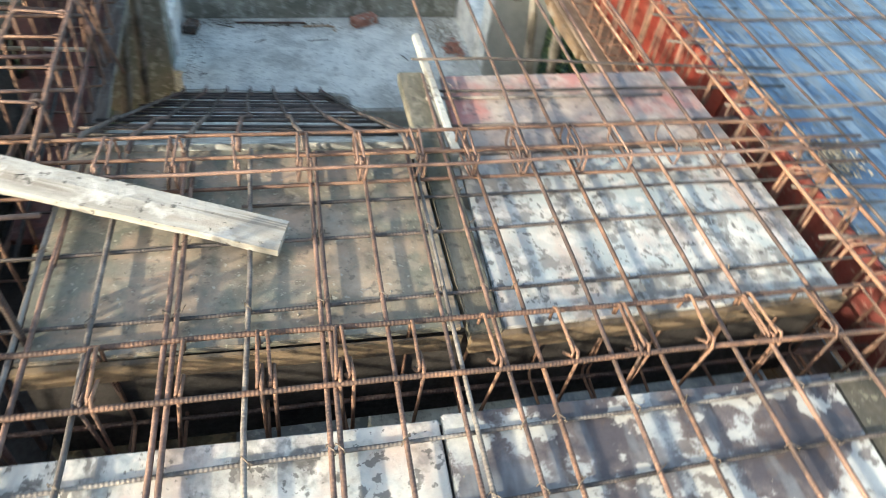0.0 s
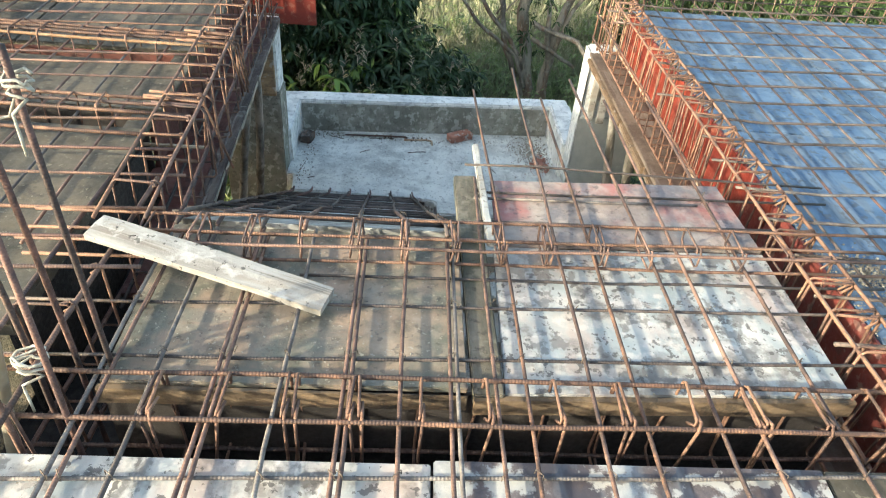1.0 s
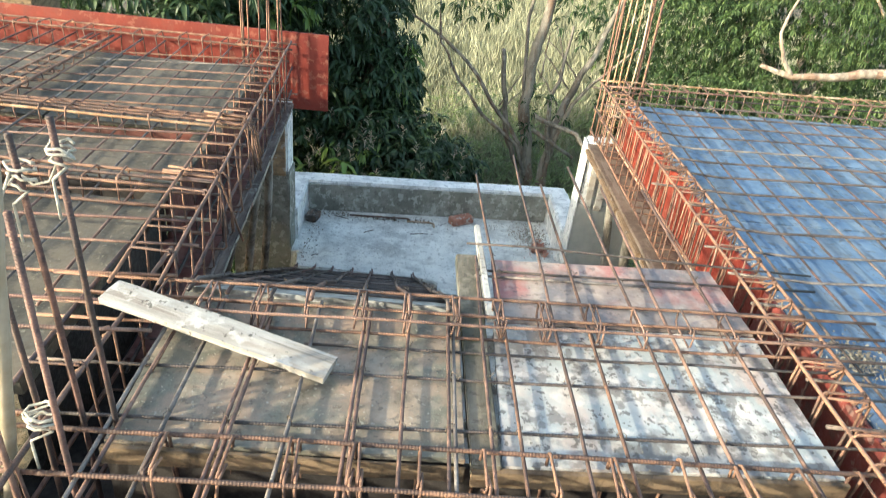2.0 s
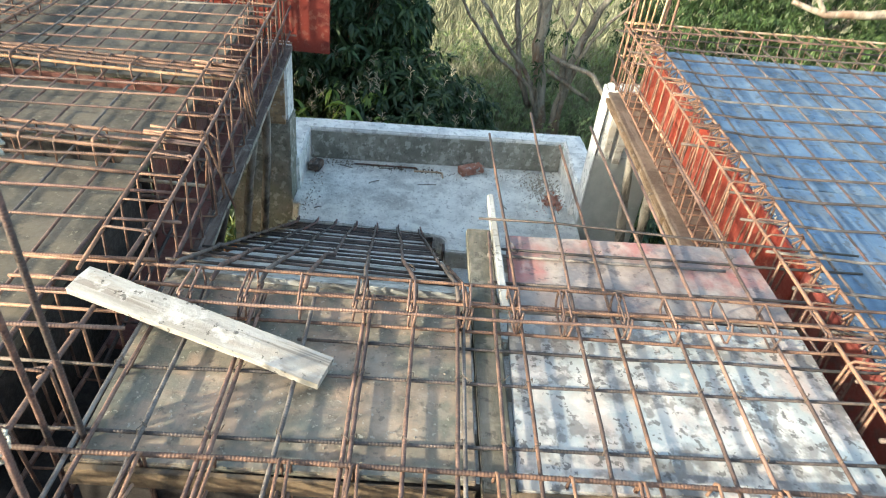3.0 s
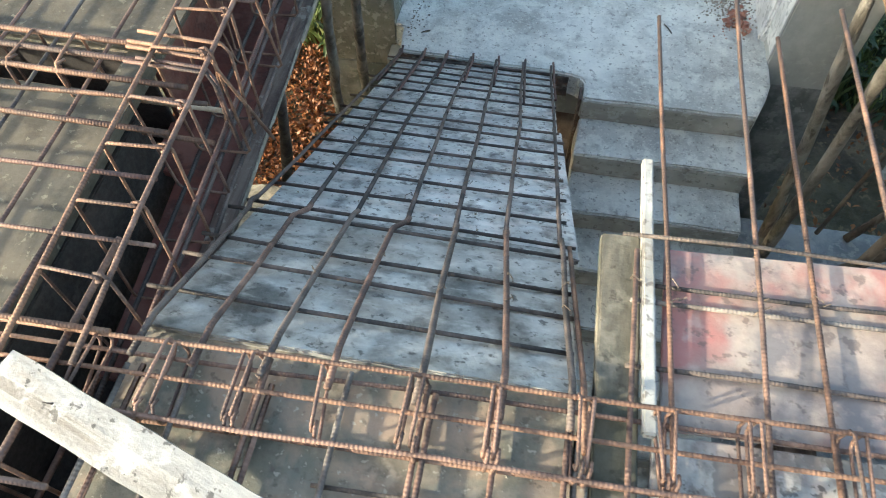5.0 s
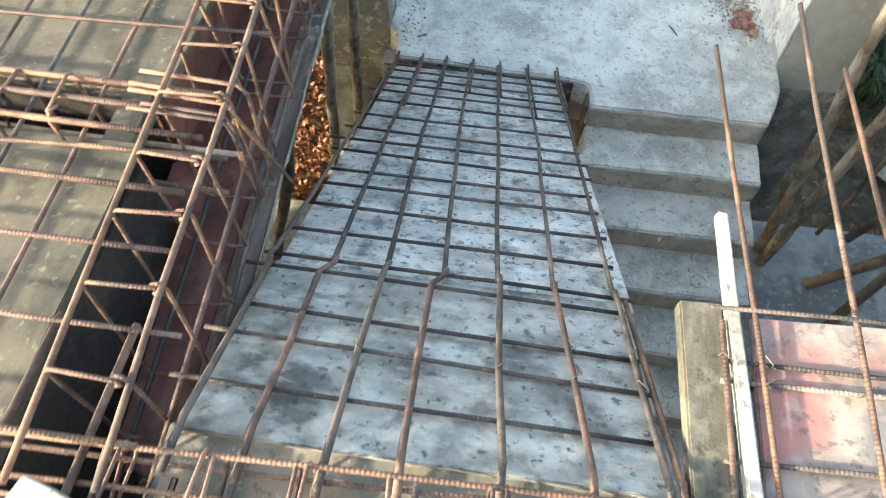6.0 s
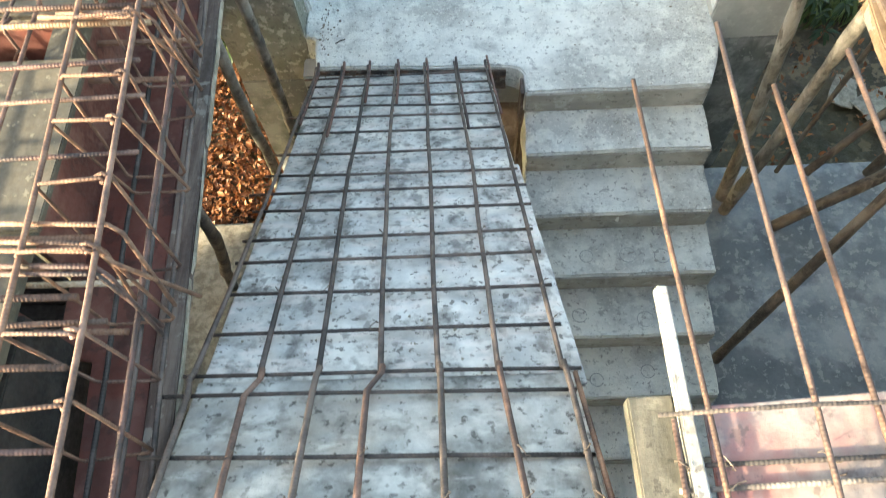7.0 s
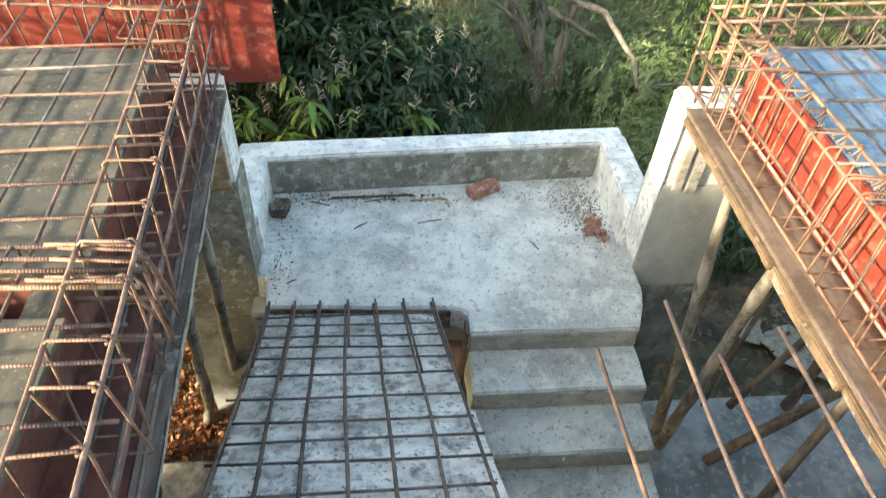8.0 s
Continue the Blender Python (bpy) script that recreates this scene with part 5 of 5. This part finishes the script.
tree("mango_tree", "dense dark green mango tree beyond the red panel", None, [([(-3.05, 7.4, -0.2), (-3.0, 7.35, 1.7), (-2.9, 7.4, 3.1)], 0.12, 0.04), ([(-3.0, 7.35, 1.5), (-2.4, 7.55, 2.9)], 0.05, 0.02)],
     [(-2.98, 7.3, 2.55, 1.2, 0.95, 1.25, 1000), (-2.35, 7.6, 3.14, 0.78, 0.7, 0.86, 450)], MANGO, rng, young=0.05, length=0.18, width=0.12)
stems = [([(1.25, 9.0, -0.1), (1.23, 9.0, 0.54), (1.03, 9.0, 1.62), (1.05, 9.0, 2.31), (1.15, 9.0, 2.77), (1.18, 9.0, 3.2), (1.3, 9.1, 4.6)], 0.095, 0.045),
         ([(1.38, 9.0, -0.1), (1.42, 9.0, 0.55), (1.50, 9.0, 1.39), (1.63, 9.0, 1.84), (1.85, 9.0, 2.34), (2.2, 9.1, 3.4)], 0.080, 0.030),
         ([(1.50, 8.95, 0.2), (1.46, 8.95, 0.9), (1.36, 8.95, 1.71), (1.44, 8.95, 2.04), (1.5, 9.0, 2.7)], 0.045, 0.016),
         ([(1.22, 8.95, 0.6), (1.10, 8.95, 0.97), (0.73, 8.98, 1.42), (0.17, 9.0, 2.12), (-0.17, 9.0, 2.39), (-0.7, 9.0, 2.7)], 0.036, 0.014),
         ([(1.18, 8.9, 0.6), (1.01, 8.95, 1.02), (0.47, 9.0, 1.40), (0.10, 9.0, 1.85), (-0.16, 9.0, 2.32), (-0.3, 9.0, 3.0)], 0.032, 0.010),
         ([(1.05, 9.05, 0.7), (0.85, 9.03, 1.15), (0.75, 9.0, 1.65), (0.64, 9.0, 2.32)], 0.042, 0.030),
         ([(1.15, 8.92, 0.3), (1.13, 8.95, 0.89), (0.93, 9.0, 2.3), (0.91, 9.0, 3.17), (0.95, 9.05, 4.0)], 0.030, 0.016),
         ([(1.18, 8.85, 1.30), (1.5, 8.83, 1.13), (1.80, 8.85, 0.95)], 0.032, 0.024),
         ([(1.52, 8.95, 1.1), (1.66, 8.95, 1.68), (1.91, 8.95, 2.03), (2.4, 9.0, 2.5)], 0.035, 0.014),
         ([(1.15, 8.9, 1.5), (1.72, 8.6, 1.38), (2.02, 8.3, 1.05), (2.10, 8.2, 0.75), (2.6, 8.1, 0.85), (3.3, 8.0, 1.2)], 0.036, 0.016)]
for k in range(8):
    # twigs fanning out from the stems
    x0, z0 = rng.uniform(0.6, 1.7), rng.uniform(1.3, 2.4)
    dx, dz = rng.uniform(-0.6, 0.6), rng.uniform(0.3, 0.9)
    stems.append(([(x0, 9.0, z0), (x0 + dx * 0.5, 9.0, z0 + dz * 0.6), (x0 + dx, 9.05, z0 + dz)], 0.014, 0.005))
tree("bare_tree", "multi-stemmed grey tree with few leaves behind the parapet", None, stems,
     [(0.15, 9.0, 2.95, 0.55, 0.4, 0.35, 70), (0.6, 9.6, 3.6, 1.2, 0.8, 0.7, 80), (1.9, 9.7, 3.4, 0.9, 0.7, 0.8, 70), (1.6, 9.1, 2.8, 0.4, 0.4, 0.4, 30), (1.3, 9.0, 1.5, 0.4, 0.3, 0.4, 20)], LEAFY, rng, per=8, length=0.13, bark=STEM_BARK)
tree("leafy_tree", "broad dense green tree closing the view beyond the blue deck", None,
     [([(6.5, 12.2, -0.2), (6.4, 12.1, 1.6), (6.0, 12.0, 3.2)], 0.15, 0.05), ([(6.4, 12.1, 1.4), (4.6, 12.0, 2.8)], 0.07, 0.03), ([(6.4, 12.1, 1.2), (8.2, 12.0, 2.8)], 0.07, 0.03)],
     [(4.2, 11.9, 1.6, 1.5, 0.8, 1.5, 900), (6.2, 12.0, 2.2, 1.8, 0.9, 2.0, 1100), (8.6, 12.0, 2.2, 1.8, 0.9, 2.0, 800), (5.2, 11.8, 3.6, 1.8, 0.9, 1.1, 700)], LEAFY, rng, droop=0.8, young=0.05, length=0.15, width=0.10, per=11)
tree("leafy_tree", "feathery green tree with a crooked pale limb beyond the blue deck", None,
     [([(7.6, 9.4, -0.2), (7.0, 9.2, 1.8), (6.2, 9.0, 2.55), (5.7, 8.8, 2.54), (4.95, 8.8, 2.43), (4.42, 8.8, 2.38), (4.0, 8.85, 2.48)], 0.11, 0.028), ([(4.42, 8.8, 2.38), (4.25, 8.82, 2.6), (4.11, 8.85, 2.9), (4.3, 9.0, 3.4)], 0.035, 0.014), ([(7.0, 9.2, 1.8), (7.2, 9.4, 3.4)], 0.07, 0.03), ([(6.2, 9.0, 2.55), (5.6, 9.6, 3.4)], 0.04, 0.015)],
     [(4.6, 9.9, 2.7, 1.9, 0.8, 1.2, 1200), (2.9, 9.9, 2.5, 0.9, 0.7, 0.9, 420), (6.6, 9.8, 3.1, 1.7, 0.8, 1.4, 800), (3.7, 8.9, 1.6, 1.3, 0.5, 0.75, 520), (5.3, 8.5, 1.9, 1.2, 0.4, 0.4, 300)], FEATHERY, rng, droop=1.0, young=0.03, length=0.10, width=0.085, per=15)

stalks_v, stalks_f = [], []
for _ in range(90):
    x, y, z = rng.uniform(-2.0, 0.3), rng.uniform(6.6, 7.6), rng.uniform(0.9, 1.75)
    for k in range(7):
        a = rng.uniform(0, 6.28)
        p0 = Vector((x, y, z)) + Vector((0, 0, 0.02 * k))
        p1 = p0 + Vector((math.cos(a) * 0.05, math.sin(a) * 0.05, 0.035)) * (1.2 - 0.1 * k)
        v, f, _u = tube_data([p0, p0.lerp(p1, 0.5) + Vector((0, 0, 0.006)), p1], 0.0035, 4, len(stalks_v))
        stalks_v += v
        stalks_f += f
tagged(mesh_object("flower_stalks", stalks_v, stalks_f, BAMBOO), "pale brown dried mango flower stalks", "flower stalks", kind="stuff")

shed = thing("shed", "low shed with a rust-red roof beyond the slab", "shed")
box("wall", -8.9, -6.62, 11.15, 12.9, -0.2, 1.96, BROWN_TIMBER, shed, "dark timber wall", 0.01)
slab("roof", ((-9.2, 10.9), (-6.40, 10.9), (-6.40, 13.2), (-9.2, 13.2)), lambda x, y: 1.97 + 0.03 * (x + 9.2), lambda x, y: 2.07 + 0.03 * (x + 9.2), RED, shed, "rust-red roof slab", 0.01, 0.01)

# low growth, grass and litter
def shrub(label, blobs, mat, length, width, per, droop):
    s = []
    for x, y, z, rx, ry, rz, cnt in blobs:
        for _ in range(cnt):
            q = rng.normal(size=3)
            q /= np.linalg.norm(q)
            k = rng.uniform(0.3, 1.0)
            p = (x + q[0] * rx * k, y + q[1] * ry * k, max(-0.1, z + q[2] * rz * k))
            s.append((*p, q[0], q[1], abs(q[2]) + 0.5, rng.uniform(0.7, 1.2)))
    ob = leaf_cloud("undergrowth", s, mat, length, width, per, droop, rng)
    return tagged(ob, label, "undergrowth", kind="stuff")


shrub("bright yellow-green young mango shoots by the parapet", [(-1.20, 6.75, 1.40, 0.10, 0.08, 0.10, 3), (-1.62, 6.8, 1.30, 0.12, 0.08, 0.10, 3), (-1.36, 6.7, 1.18, 0.14, 0.08, 0.08, 3), (-0.76, 6.85, 1.28, 0.08, 0.08, 0.08, 2), (-0.28, 6.85, 1.36, 0.10, 0.08, 0.10, 2), (-0.95, 7.1, 1.45, 0.1, 0.1, 0.1, 2)], MANGO_YOUNG, 0.24, 0.12, 11, 1.0)
shrub("dark green undergrowth close behind the parapet", [(-0.7, 6.9, 0.55, 1.3, 0.6, 0.85, 800), (0.0, 7.1, 0.45, 0.5, 0.5, 0.6, 200), (2.2, 6.8, 0.2, 1.2, 0.8, 0.5, 240), (-2.6, 6.8, 0.3, 1.0, 0.7, 0.6, 160)], MANGO, 0.16, 0.12, 9, 0.7)
shrub("feathery green weeds among the trees", [(2.3, 7.4, 0.30, 0.8, 0.7, 0.60, 600), (2.6, 8.6, 0.4, 1.1, 1.7, 0.8, 1300), (3.6, 8.4, 0.4, 1.4, 1.6, 0.8, 400), (0.6, 11.0, 0.5, 2.2, 1.6, 0.7, 700), (3.4, 11.5, 0.5, 2.4, 1.8, 0.9, 900), (1.2, 9.6, 0.3, 1.4, 1.0, 0.5, 700)], WEEDS, 0.095, 0.07, 11, 0.3)


def grass(count, x0, x1, y0, y1, mat, h, label):
    n = count
    x = rng.uniform(x0, x1, n)
    y = y0 + (y1 - y0) * rng.uniform(0, 1, n) ** 1.4
    z = -0.16 + 0.035 * np.maximum(0, y - 9)
    ht = h * rng.uniform(0.5, 1.2, n)
    a = rng.uniform(0, 6.28, n)
    lean = rng.uniform(0.05, 0.5, n) * ht
    w = 0.0028 + 0.0003 * (y - y0)
    b0 = np.stack([x - w * np.cos(a), y - w * np.sin(a), z], 1)
    b1 = np.stack([x + w * np.cos(a), y + w * np.sin(a), z], 1)
    m = np.stack([x + lean * 0.4 * np.sin(a), y - lean * 0.4 * np.cos(a), z + ht * 0.6], 1)
    t = np.stack([x + lean * np.sin(a), y - lean * np.cos(a), z + ht], 1)
    V = np.stack([b0, b1, m, t], 1).reshape(-1, 3)
    k = np.arange(n)[:, None] * 4
    F = np.concatenate([k + np.array([0, 1, 2]), k + np.array([1, 3, 2])], 0)
    me = bpy.data.meshes.new("grass")
    me.from_pydata(V.tolist(), [], F.tolist())
    me.materials.append(mat)
    tagged(new("grass", me), label, "grass", kind="stuff")


grass(150000, -5, 12, 10.5, 30, DRYGRASS, 0.5, "tall dry yellowish grass on the field")
grass(30000, 0.2, 3.4, 9.2, 14, DRYGRASS, 0.40, "pale dry grass round the bare tree")
grass(16000, -3, 7, 6.3, 10, WEEDS, 0.36, "green grass growing under the trees")
for name, x0, x1, y0, y1, cnt, lab in (("leaf_litter", -3.6, -1.35, 4.3, 7.0, 7500, "orange dry leaves covering the sunlit soil"), ("leaf_litter", 1.0, 4.5, 4.9, 6.8, 350, "brown dry leaves scattered on the soil")):
    s = [(rng.uniform(x0, x1), rng.uniform(y0, y1), -0.10 + rng.uniform(0, 0.03), rng.normal(), rng.normal(), 0.4, rng.uniform(0.6, 1.2)) for _ in range(cnt)]
    tagged(leaf_cloud(name, s, LITTER, 0.062, 0.24, 2, 0.1, rng), lab, "leaf litter", kind="stuff")
